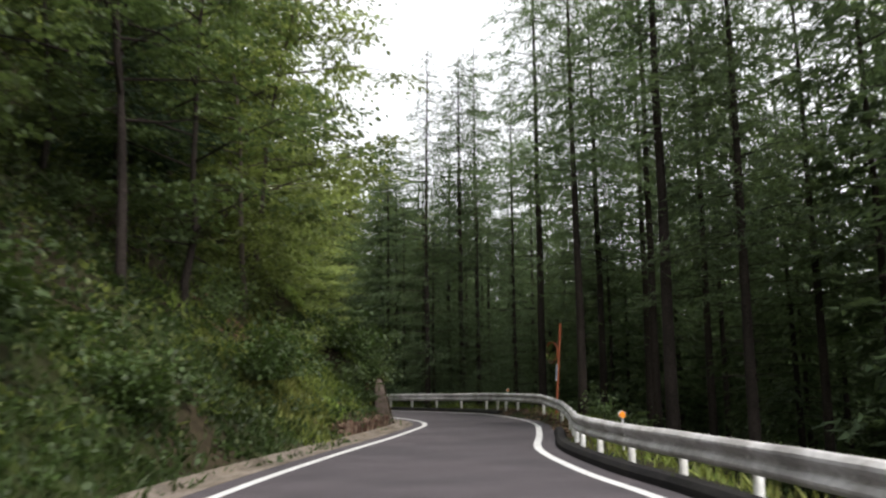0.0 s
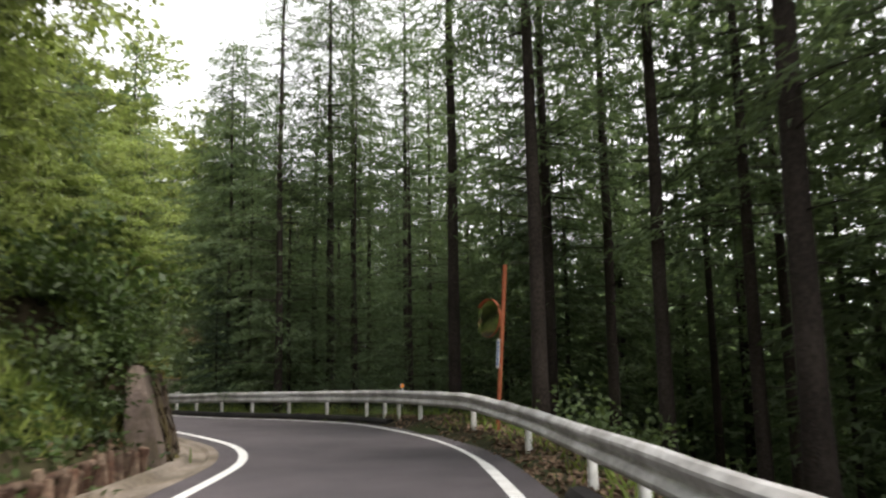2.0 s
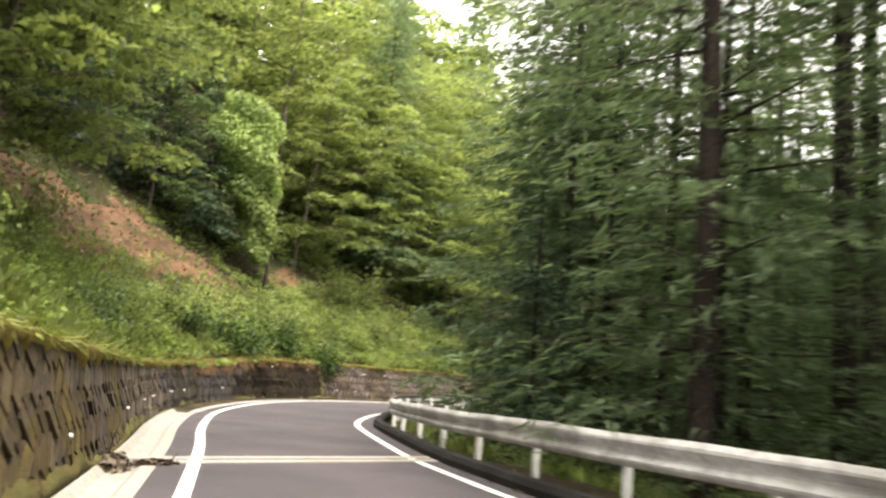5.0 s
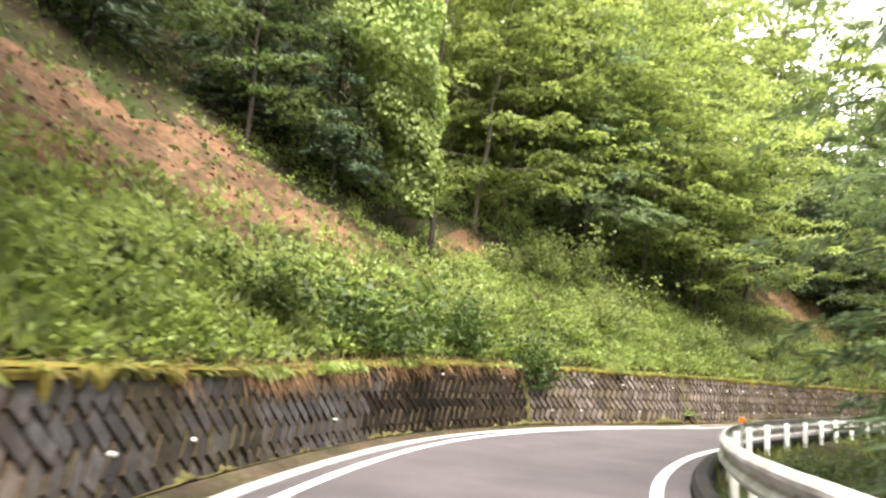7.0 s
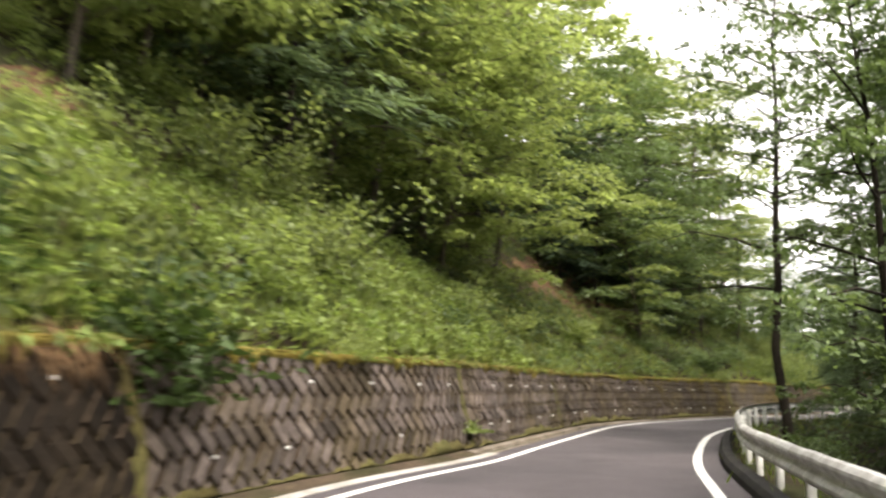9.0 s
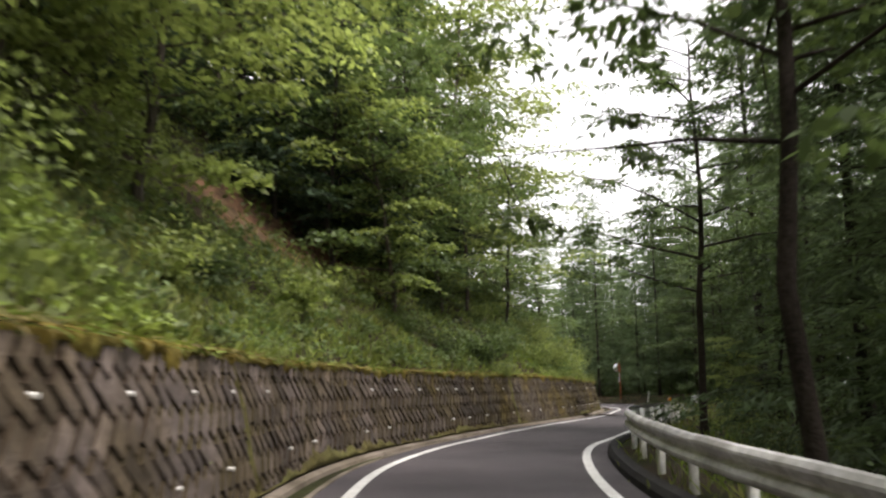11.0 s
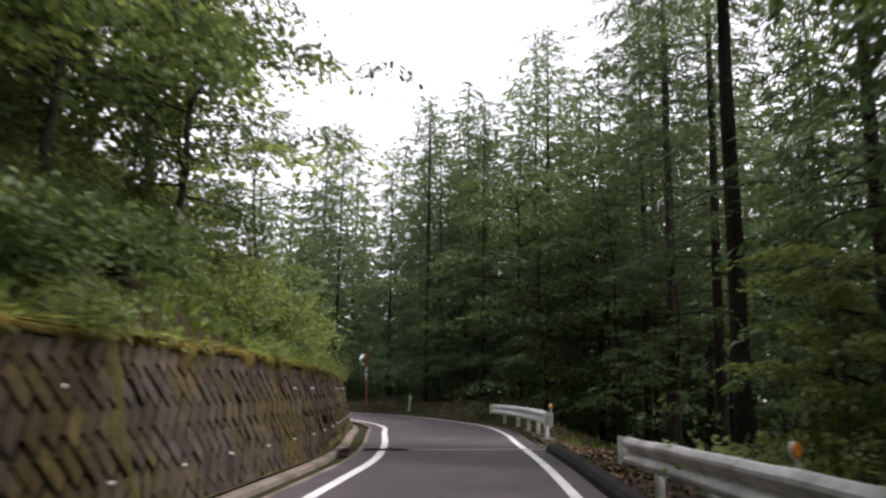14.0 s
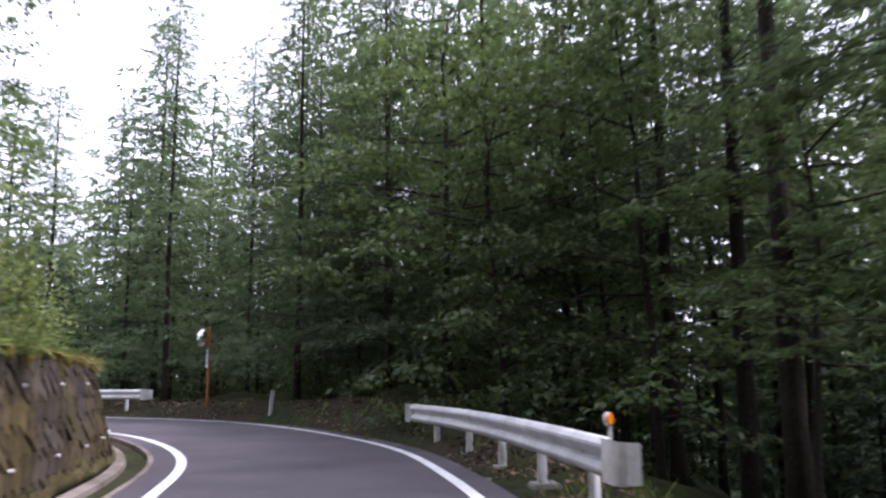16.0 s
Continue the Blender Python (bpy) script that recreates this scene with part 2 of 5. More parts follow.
def quads_mesh(name, v, mat):
    """A mesh of loose quads from an array (n, 4, 3)."""
    n = len(v)
    me = bpy.data.meshes.new(name)
    me.vertices.add(n * 4)
    me.vertices.foreach_set("co", np.ascontiguousarray(v, dtype=np.float32).ravel())
    me.loops.add(n * 4)
    me.loops.foreach_set("vertex_index", np.arange(n * 4, dtype=np.int32))
    me.polygons.add(n)
    me.polygons.foreach_set("loop_start", np.arange(0, n * 4, 4, dtype=np.int32))
    me.polygons.foreach_set("loop_total", np.full(n, 4, dtype=np.int32))
    me.materials.append(mat)
    me.update(calc_edges=True)
    return me


def tris_mesh(name, v, mat):
    """A mesh of loose triangles from an array (n, 3, 3)."""
    n = len(v)
    me = bpy.data.meshes.new(name)
    me.vertices.add(n * 3)
    me.vertices.foreach_set("co", np.ascontiguousarray(v, dtype=np.float32).ravel())
    me.loops.add(n * 3)
    me.loops.foreach_set("vertex_index", np.arange(n * 3, dtype=np.int32))
    me.polygons.add(n)
    me.polygons.foreach_set("loop_start", np.arange(0, n * 3, 3, dtype=np.int32))
    me.polygons.foreach_set("loop_total", np.full(n, 3, dtype=np.int32))
    me.materials.append(mat)
    me.update(calc_edges=True)
    return me


def unit(a):
    return a / np.maximum(np.linalg.norm(a, axis=-1, keepdims=True), 1e-9)


def leaves(c, d, length, width, rng, fold=0.25, flat=1.3):
    """Folded leaf quads at centres c, pointing along d; flat turns their faces upward."""
    n = len(c)
    d = unit(d)
    r = unit(np.cross(d, rng.normal(size=(n, 3)) + np.array([0, 0, flat])))
    u = np.cross(r, d)
    ln = (length * rng.uniform(0.6, 1.3, n))[:, None]
    wd = (width * rng.uniform(0.6, 1.3, n))[:, None]
    a = c - d * ln * 0.5
    b = c + r * wd * 0.5 + u * wd * fold - d * ln * 0.05
    e = c + d * ln * 0.5
    f = c - r * wd * 0.5 + u * wd * fold - d * ln * 0.05
    return np.stack([a, b, e, f], 1)


def needles(c, d, length, width, rng, flat=1.7):
    """Pointed sprays of needles at centres c along d: one slim triangle each."""
    n = len(c)
    d = unit(d)
    r = unit(np.cross(d, rng.normal(size=(n, 3)) + np.array([0, 0, flat])))
    ln = (length * rng.uniform(0.6, 1.35, n))[:, None]
    wd = (width * rng.uniform(0.6, 1.35, n))[:, None]
    return np.stack([c - d * ln * 0.45 + r * wd * 0.5, c - d * ln * 0.35 - r * wd * 0.5, c + d * ln * 0.55], 1)


def tube_arrays(pts, radii, sides=6):
    """Vertices and faces of a tapered tube along pts."""
    pts = np.asarray(pts, float)
    t = np.gradient(pts, axis=0)
    t = unit(t)
    ref = np.array([0.31, 0.95, 0.05]) if abs(t[0] @ np.array([0.31, 0.95, 0.05])) < 0.9 else np.array([1.0, 0, 0])
    r = unit(np.cross(t, ref))
    u = np.cross(t, r)
    ang = np.arange(sides) * 2 * math.pi / sides
    ring = pts[:, None, :] + (np.cos(ang)[None, :, None] * r[:, None, :] + np.sin(ang)[None, :, None] * u[:, None, :]) * np.asarray(radii)[:, None, None]
    v = ring.reshape(-1, 3)
    f = []
    for i in range(len(pts) - 1):
        for k in range(sides):
            f.append((i * sides + k, i * sides + (k + 1) % sides, (i + 1) * sides + (k + 1) % sides, (i + 1) * sides + k))
    f.append(tuple(range(sides))[::-1])
    f.append(tuple((len(pts) - 1) * sides + k for k in range(sides)))
    return v, f


class Gather:
    """Collects vertices and faces of several tubes for one mesh."""

    def __init__(self):
        self.v, self.f, self.n = [], [], 0

    def add(self, v, f):
        self.v.append(v)
        self.f += [tuple(i + self.n for i in q) for q in f]
        self.n += len(v)

    def mesh(self, name, mat):
        me = mesh_of(name, np.concatenate(self.v), self.f, mat)
        me.polygons.foreach_set("use_smooth", [True] * len(me.polygons))
        return me


def box_bm(sx, sy, sz, at=(0, 0, 0), bevel=0.0):
    bm = bmesh.new()
    bmesh.ops.create_cube(bm, size=1.0, matrix=Matrix.Translation(at) @ Matrix.Diagonal((sx, sy, sz, 1)))
    if bevel:
        bmesh.ops.bevel(bm, geom=bm.edges[:], offset=bevel, segments=2, affect="EDGES")
    return bm


def cyl_bm(r, h, seg=14, at=(0, 0, 0), r2=None, rot=None, bevel=0.0):
    bm = bmesh.new()
    m = Matrix.Translation(at) @ (rot or Matrix())
    bmesh.ops.create_cone(bm, cap_ends=True, segments=seg, radius1=r, radius2=r if r2 is None else r2, depth=h, matrix=m)
    if bevel:
        bmesh.ops.bevel(bm, geom=[e for e in bm.edges if len(e.link_faces) == 2 and e.calc_face_angle(0) > 0.9], offset=bevel, segments=2, affect="EDGES")
    return bm


# ---- plan: curves of the two edge lines ----
LL = [(-3.6, -8), (-3.2, 0), (-2.7, 9.9), (-2, 16), (-1.35, 20.3), (-0.8, 24.9), (-0.62, 27.4), (-0.98, 30.2), (-1.8, 32.7), (-3, 35.7), (-4.6, 39.1), (-6.4, 42.4), (-7.8, 44.9), (-9.75, 48.2), (-12, 52.7), (-13.6, 57.5), (-14.35, 61.2), (-14.5, 64.5), (-14.2, 67.8), (-13.5, 70.7), (-12.5, 73.6), (-11.8, 76.7), (-10.6, 81.7), (-9.2, 87.1), (-7.3, 91.4), (-5.5, 94.4), (-4.1, 96.7), (-1.2, 101), (2.1, 105.4), (3.4, 107.2), (5.4, 110.5), (7.6, 114.5), (8.6, 116.2), (9.6, 118.3), (10.4, 120.8), (11, 123.8), (11.1, 126), (10.6, 130), (8.6, 134.5), (5, 139)]
RL = [(3.2, -8), (2.8, 2), (2.4, 9.5), (2.08, 11.6), (1.86, 16.3), (2.31, 20.2), (2.57, 22.5), (2.95, 26.5), (2.9, 30.2), (2.4, 33.8), (1.55, 37.3), (0.3, 39.5), (-0.8, 41), (-2.7, 43.1), (-4.1, 45.1), (-5, 46.4), (-6.3, 48.8), (-7.9, 51.9), (-8.7, 53.8), (-9.7, 57.5), (-10.2, 61), (-10.3, 64.2), (-10, 67.5), (-9.6, 70.8), (-9.1, 74.5), (-8, 79.6), (-6.9, 83.8), (-5.4, 88), (-3.9, 91.2), (-2.2, 93.7), (0, 97.1), (2.3, 100.5), (4.7, 103.9), (6.4, 106.4), (8.5, 109.6), (10.2, 112.1), (11.3, 113.9), (12.8, 116.6), (13.9, 119.5), (15, 124), (15.4, 128.5), (14.7, 133), (12.5, 138), (9, 143)]


def spline(points, step=0.5):
    """Catmull-Rom through points, resampled at even steps."""
    p = np.array(points, float)
    p = np.vstack([2 * p[0] - p[1], p, 2 * p[-1] - p[-2]])
    out = []
    u = np.linspace(0, 1, 24, endpoint=False)[:, None]
    for i in range(1, len(p) - 2):
        a, b, c, d = p[i - 1:i + 3]
        out.append(0.5 * (2 * b + (c - a) * u + (2 * a - 5 * b + 4 * c - d) * u ** 2 + (3 * b - a - 3 * c + d) * u ** 3))
    q = np.vstack(out + [p[-2:-1]])
    s = np.concatenate([[0], np.cumsum(np.linalg.norm(np.diff(q[:, :2], axis=0), axis=1))])
    n = max(2, int(s[-1] / step) + 1)
    t = np.linspace(0, s[-1], n)
    return np.stack([np.interp(t, s, q[:, k]) for k in range(q.shape[1])], 1)


def smooth(c, n=3):
    for _ in range(n):
        c = c.copy()
        c[1:-1] = (c[:-2] + 2 * c[1:-1] + c[2:]) / 4
    return c


def left_of(c):
    t = unit(np.gradient(c[:, :2], axis=0))
    return np.stack([-t[:, 1], t[:, 0]], 1)


def offset(c, d):
    return c + left_of(c) * np.reshape(d, (-1, 1) if np.ndim(d) else (1, 1))


CL, CR = smooth(spline(LL), 4), smooth(spline(RL), 4)
# the course continues straight on past both ends
def extended(c, n=200):
    a = c[0] + (c[0] - c[4]) / np.linalg.norm(c[0] - c[4]) * np.arange(n, 0, -1)[:, None] * 0.5
    b = c[-1] + (c[-1] - c[-5]) / np.linalg.norm(c[-1] - c[-5]) * np.arange(1, n + 1)[:, None] * 0.5
    return np.vstack([a, c, b])


XL, XR = extended(CL), extended(CR)


def side_distance(p, c):
    """Signed distance of points p (n, 2) to the left of the polyline c, and the y of the nearest place on it (course key)."""
    d = np.empty(len(p))
    k = np.empty(len(p), int)
    nl = left_of(c)
    for i in range(0, len(p), 20000):
        q = p[i:i + 20000]
        m = ((q[:, None, :] - c[None, :, :]) ** 2).sum(2)
        j = m.argmin(1)
        v = q - c[j]
        s = (v * nl[j]).sum(1)
        d[i:i + 20000] = np.sign(s) * np.sqrt(m[np.arange(len(q)), j])
        k[i:i + 20000] = j
    return d, c[k, 1]


WALL_FACE = 1.05
def wall_height(y):
    return np.interp(y, [26.0, 31, 38, 42, 49, 56, 62, 68, 80, 97, 104, 109, 116, 121, 125], [1.5, 1.5, 1.42, 1.26, 1.10, 1.12, 1.44, 1.58, 1.66, 1.66, 1.72, 1.64, 1.60, 1.50, 1.2])


WALL_Y = (26.6, 124.0)
def rail_top(y):
    return np.interp(y, [-10, 18, 24, 28, 31, 37, 41, 45, 48, 53, 60, 75, 84, 88, 92, 99, 102], [0.66, 0.67, 0.72, 0.80, 0.92, 0.92, 0.88, 0.84, 0.76, 0.69, 0.66, 0.66, 0.76, 0.82, 0.84, 0.74, 0.66])


def fbm(p, scale, seed=0.0):
    return np.array([noise.fractal(Vector((x * scale + seed, y * scale, 0.37)), 1.0, 2.0, 3) for x, y in p])


def ground_height(p, rough=True):
    dl, yl = side_distance(p, XL)
    dr, yr = side_distance(p, XR)
    dr = -dr
    z = np.full(len(p), -0.07)
    wh = np.where((yl > WALL_Y[0]) & (yl < WALL_Y[1]), wall_height(yl), 0.0)
    g = dl - WALL_FACE
    steep = np.interp(yl, [0, 20, 27, 60, 75, 100, 118, 126, 150], [1.05, 0.95, 0.9, 0.85, 0.95, 0.95, 0.85, 0.5, 0.3])
    bank = np.where(g > 0.8, (g - 0.8), 0.0)
    rise = steep * np.minimum(bank, 22) + 0.55 * np.clip(bank - 22, 0, 30) + 0.2 * np.clip(bank - 46, 0, 400)
    up = np.clip((g - 0.48) / 0.4, 0, 1) * (wh + 0.08) + np.where(wh > 0, rise, steep * np.clip(g - 0.1, 0, 16) + 0.55 * np.clip(g - 16, 0, 30))
    z = np.where(dl > 0.2, np.maximum(-0.07, -0.07 + up), z)
    zr = rail_top(yr) - 0.70
    flat = np.interp(yr, [-20, 19, 24, 36, 42, 98, 101, 108, 112, 118, 124, 140, 160], [1.5, 1.4, 1.9, 1.8, 1.3, 1.3, 2.6, 2.6, 1.5, 1.9, 5.0, 6.0, 6.0])
    berm = np.interp(yr, [112, 117, 124, 137, 145], [0, 0.35, 0.65, 0.5, 0.2]) * np.clip((dr - 0.6) / 0.9, 0, 1)
    fall = 0.40 * np.clip(dr - flat, 0, 26) + 0.22 * np.clip(dr - flat - 26, 0, 60)
    fall = fall * np.interp(yr, [118, 128], [1.0, 0.75])
    right = np.clip((dr - 0.35) / 0.5, 0, 1) * (zr + 0.05) - 0.05 + berm - fall
    z = np.where(dr > 0.3, right, z)
    if rough:
        w = np.clip((np.maximum(g - 0.6, dr - 1.0)) / 3.0, 0, 1)
        z = z + w * (fbm(p, 0.22) * 0.5 + fbm(p, 0.9, 7.0) * 0.13)
    return z


def bareness(d, y):
    """Where the hillside is bare earth, by distance from the road and place along it."""
    def patch(y0, ry, d0, rd):
        return np.exp(-(((y - y0) / ry) ** 2 + ((d - d0) / rd) ** 2))
    return 1.2 * patch(58.5, 5.0, 7.2, 2.6) + 0.9 * patch(64.5, 2.2, 5.6, 1.2) + 0.75 * patch(93.5, 3.0, 6.6, 2.0) + 0.8 * patch(98.5, 3.4, 6.0, 1.8) + 0.75 * patch(21, 4.0, 4.4, 1.2) + 0.8 * patch(70, 2.0, 6.3, 1.0) + 0.35 * patch(99.5, 7.0, 3.3, 1.5)


# ---- ground: one sheet to the horizon ----
def axis(lo, hi, step, far):
    mid = np.arange(lo, hi + 1e-6, step)
    out = np.cumsum(step * 1.35 ** np.arange(1, 24))
    out = out[out < far]
    return np.concatenate([lo - out[::-1], mid, hi + out])


gx, gy = axis(-34, 40, 0.53, 2500), axis(-8, 150, 0.53, 2500)
GX, GY = np.meshgrid(gx, gy)
gp = np.stack([GX.ravel(), GY.ravel()], 1)
gz = ground_height(gp)
near = (np.abs(gp[:, 0]) < 120) & (np.abs(gp[:, 1] - 75) < 180)
gz = np.where(near, gz, np.clip(gz, -40, 30))
nx, ny = len(gx), len(gy)
ii = (np.arange(ny - 1)[:, None] * nx + np.arange(nx - 1)[None, :]).ravel()
me = bpy.data.meshes.new("ground")
me.from_pydata(np.column_stack([gp, gz]).tolist(), [], np.stack([ii, ii + 1, ii + nx + 1, ii + nx], 1).tolist())
me.materials.append(M_GROUND)
me.materials.append(M_SOIL)
cx = gp[ii] + 0.2
dl_c, yl_c = side_distance(cx, XL)
bare = bareness(dl_c, yl_c) + 0.3 * fbm(cx, 0.5, 3.0)
me.polygons.foreach_set("material_index", (bare > 0.55).astype(np.int32))
me.polygons.foreach_set("use_smooth", np.ones(len(me.polygons), bool))
tagged(new("ground", me), "brown forest floor with moss and bare earth on a steep hillside", "ground", kind="structure")


# ---- road ----
def strip(name, a, b, za, zb, mat, parent=None):
    """A flat strip between two polylines of the same length."""
    n = len(a)
    v = np.vstack([np.column_stack([a[:, :2], np.broadcast_to(za, n)]), np.column_stack([b[:, :2], np.broadcast_to(zb, n)])])
    f = [(n + i, n + i + 1, i + 1, i) for i in range(n - 1)]
    return part(name, mesh_of(name, v, f, mat), None, parent)


def resample(c, n):
    s = np.concatenate([[0], np.cumsum(np.linalg.norm(np.diff(c[:, :2], axis=0), axis=1))])
    t = np.linspace(0, s[-1], n)
    return np.stack([np.interp(t, s, c[:, k]) for k in range(c.shape[1])], 1)


def between(c, y0, y1):
    return c[(c[:, 1] >= y0) & (c[:, 1] <= y1)]


N_ROAD = 420
tagged(strip("road", resample(offset(CL, 0.42), N_ROAD), resample(offset(CR, -0.42), N_ROAD), 0.0, 0.0, M_ASPHALT), "narrow dark grey asphalt road, slightly worn and patched", "road", kind="structure")


def sweep(name, path, z, profile, mat, parent=None, closed=False, smooth_faces=False):
    """Sweeps a profile of (left offset, height) pairs along path; z is the base height along it."""
    n, k = len(path), len(profile)
    nl = left_of(path)
    z = np.broadcast_to(z, n)
    v = np.empty((n, k, 3))
    for j, (o, h) in enumerate(profile):
        v[:, j, :2] = path[:, :2] + nl * o
        v[:, j, 2] = z + h
    f = []
    for i in range(n - 1):
        for j in range(k if closed else k - 1):
            a, b = i * k + j, i * k + (j + 1) % k
            f.append((a, b, b + k, a + k))
    if closed:
        f.append(tuple(range(k))[::-1])
        f.append(tuple((n - 1) * k + j for j in range(k)))
    me = mesh_of(name, v.reshape(-1, 3), f, mat)
    bm = bmesh.new()
    bm.from_mesh(me)
    bmesh.ops.recalc_face_normals(bm, faces=bm.faces[:])
    bm.to_mesh(me)
    bm.free()
    return part(name, me, None, parent, smooth=smooth_faces)


def line(name, c, width, label):
    w = width if np.ndim(width) else np.full(len(c), width)
    ob = strip(name, offset(c, w / 2), offset(c, -w / 2), 0.005, 0.005, M_PAINT)
    return tagged(ob, label, "road marking", "edge lines", "structure")


line("edge_line", CL, 0.15, "white painted edge line along the wall side, slightly worn")
worn = np.interp(CR[:, 1], [25.5, 26.5, 32.5, 34], [0.16, 0.10, 0.10, 0.15])
line("edge_line", CR, worn, "white painted edge line along the rail side, worn thin in the bend")


# ---- retaining wall ----
WALLC = offset(CL, WALL_FACE)
WALLC = smooth(between(WALLC, *WALL_Y), 2)
wz = wall_height(WALLC[:, 1])
wall = thing("wall_retaining", "weathered brown-grey retaining wall of slanted concrete blocks, moss on top", "retaining wall", kind="structure")
BATTER = 0.25


def wall_point(s_arr, h, out=0.0):
    """Places on the leaning wall face at arc lengths s, heights h, set out from it."""
    x = np.interp(s_arr, WS, WALLC[:, 0])
    y = np.interp(s_arr, WS, WALLC[:, 1])
    nx_ = np.interp(s_arr, WS, WN[:, 0])
    ny_ = np.interp(s_arr, WS, WN[:, 1])
    o = h * BATTER - out
    return np.stack([x + nx_ * o, y + ny_ * o, h], -1)


WS = np.concatenate([[0], np.cumsum(np.linalg.norm(np.diff(WALLC, axis=0), axis=1))])
WN = left_of(WALLC)
n, k = len(WALLC), 4
v = np.empty((n, k, 3))
for j, (o, top) in enumerate(((0.0, 0), (BATTER, 1), (1.05, 1), (1.05, 0))):
    hh = wz if top else np.full(n, -0.25)
    v[:, j, :2] = WALLC + WN * (o * hh if j == 1 else np.full(n, o))[:, None]
    v[:, j, 2] = hh
f = [(i * k + j, i * k + (j + 1) % k, (i + 1) * k + (j + 1) % k, (i + 1) * k + j) for i in range(n - 1) for j in range(k)]
f += [(0, 1, 2, 3), tuple((n - 1) * k + j for j in (3, 2, 1, 0))]
part("wall_core", mesh_of("wall_core", v.reshape(-1, 3), f, M_JOINT), None, wall)

# mossy coping along the top
cap_c = WALLC
rng = np.random.default_rng(5)
wob = np.convolve(rng.normal(size=len(cap_c)), np.ones(3) / 3, "same") * 0.03
sweep("moss_cap", offset(cap_c, wz * BATTER + wob), wz - 0.03, [(-0.04, -0.05), (-0.075, 0.02), (0.02, 0.055), (0.3, 0.07), (0.9, 0.05)], M_MOSS, wall, smooth_faces=True)

# leaning concrete head of the wall where it begins
c0, t0 = WALLC[0], unit(WALLC[2] - WALLC[0])
bm = bmesh.new()
rings = []
for back, drop in ((0.3, 0.0), (-0.12, 0.02), (-0.34, 0.16), (-0.42, 0.40)):
    hh = wz[0] + 0.02 - drop
    rings.append([bm.verts.new((c0[0] + t0[0] * back + WN[0][0] * o, c0[1] + t0[1] * back + WN[0][1] * o, z_)) for o, z_ in ((-0.03, -0.15), (BATTER * hh - 0.03, hh - 0.05), (BATTER * hh + 0.03, hh), (0.55, hh), (0.55, -0.15))])
for a_, b_ in zip(rings[:-1], rings[1:]):
    for j in range(5):
        bm.faces.new((a_[j], a_[(j + 1) % 5], b_[(j + 1) % 5], b_[j]))
bm.faces.new(rings[0][::-1])
bm.faces.new(rings[-1])
bmesh.ops.recalc_face_normals(bm, faces=bm.faces[:])
bmesh.ops.bevel(bm, geom=bm.edges[:], offset=0.025, segments=2, affect="EDGES")
part("wall_head", bm, M_HEAD, wall, "plain pinkish-grey leaning concrete end of the wall")

# blocks laid on the slant, one course leaning to and the next fro
ROW, PITCH, JOINT = 0.30, 0.30, 0.038
BL, BW = ROW * math.sqrt(2), PITCH / math.sqrt(2)
DAMP_Y, MOSSY_Y = 67.2, 94.5


def block_outline(sc, hc, lean, lo, hi, joint):
    """Outline (s, h) of a block set at 45 degrees about its middle, cut level at lo and hi."""
    u = np.array([lean, 1.0]) / math.sqrt(2)
    v = np.array([-1.0, lean]) / math.sqrt(2)
    a, b = (BL - joint) / 2, (BW - joint) / 2
    poly = [np.array([sc, hc]) + p * a * u + q * b * v for p, q in ((1, 1), (-1, 1), (-1, -1), (1, -1))]
    for lim, sgn in ((lo, 1), (hi, -1)):
        out = []
        for p, q in zip(poly, poly[1:] + poly[:1]):
            dp, dq = sgn * (p[1] - lim), sgn * (q[1] - lim)
            if dp >= 0:
                out.append(p)
            if dp * dq < 0:
                out.append(p + (q - p) * dp / (dp - dq))
        poly = out
    if len(poly) < 3 or max(p[1] for p in poly) - min(p[1] for p in poly) < 0.04:
        return None
    poly = np.array(poly)
    x, y = poly[:, 0], poly[:, 1]
    return poly if (x * np.roll(y, -1) - y * np.roll(x, -1)).sum() > 0 else poly[::-1]


def block_mesh(name, verts, faces, sides, mat):
    """Blocks with clean faces and dirty, mossy edges."""
    me = mesh_of(name, verts, faces, mat)
    me.materials.append(M_JOINT)
    me.polygons.foreach_set("material_index", np.array(sides, np.int32))
    return me


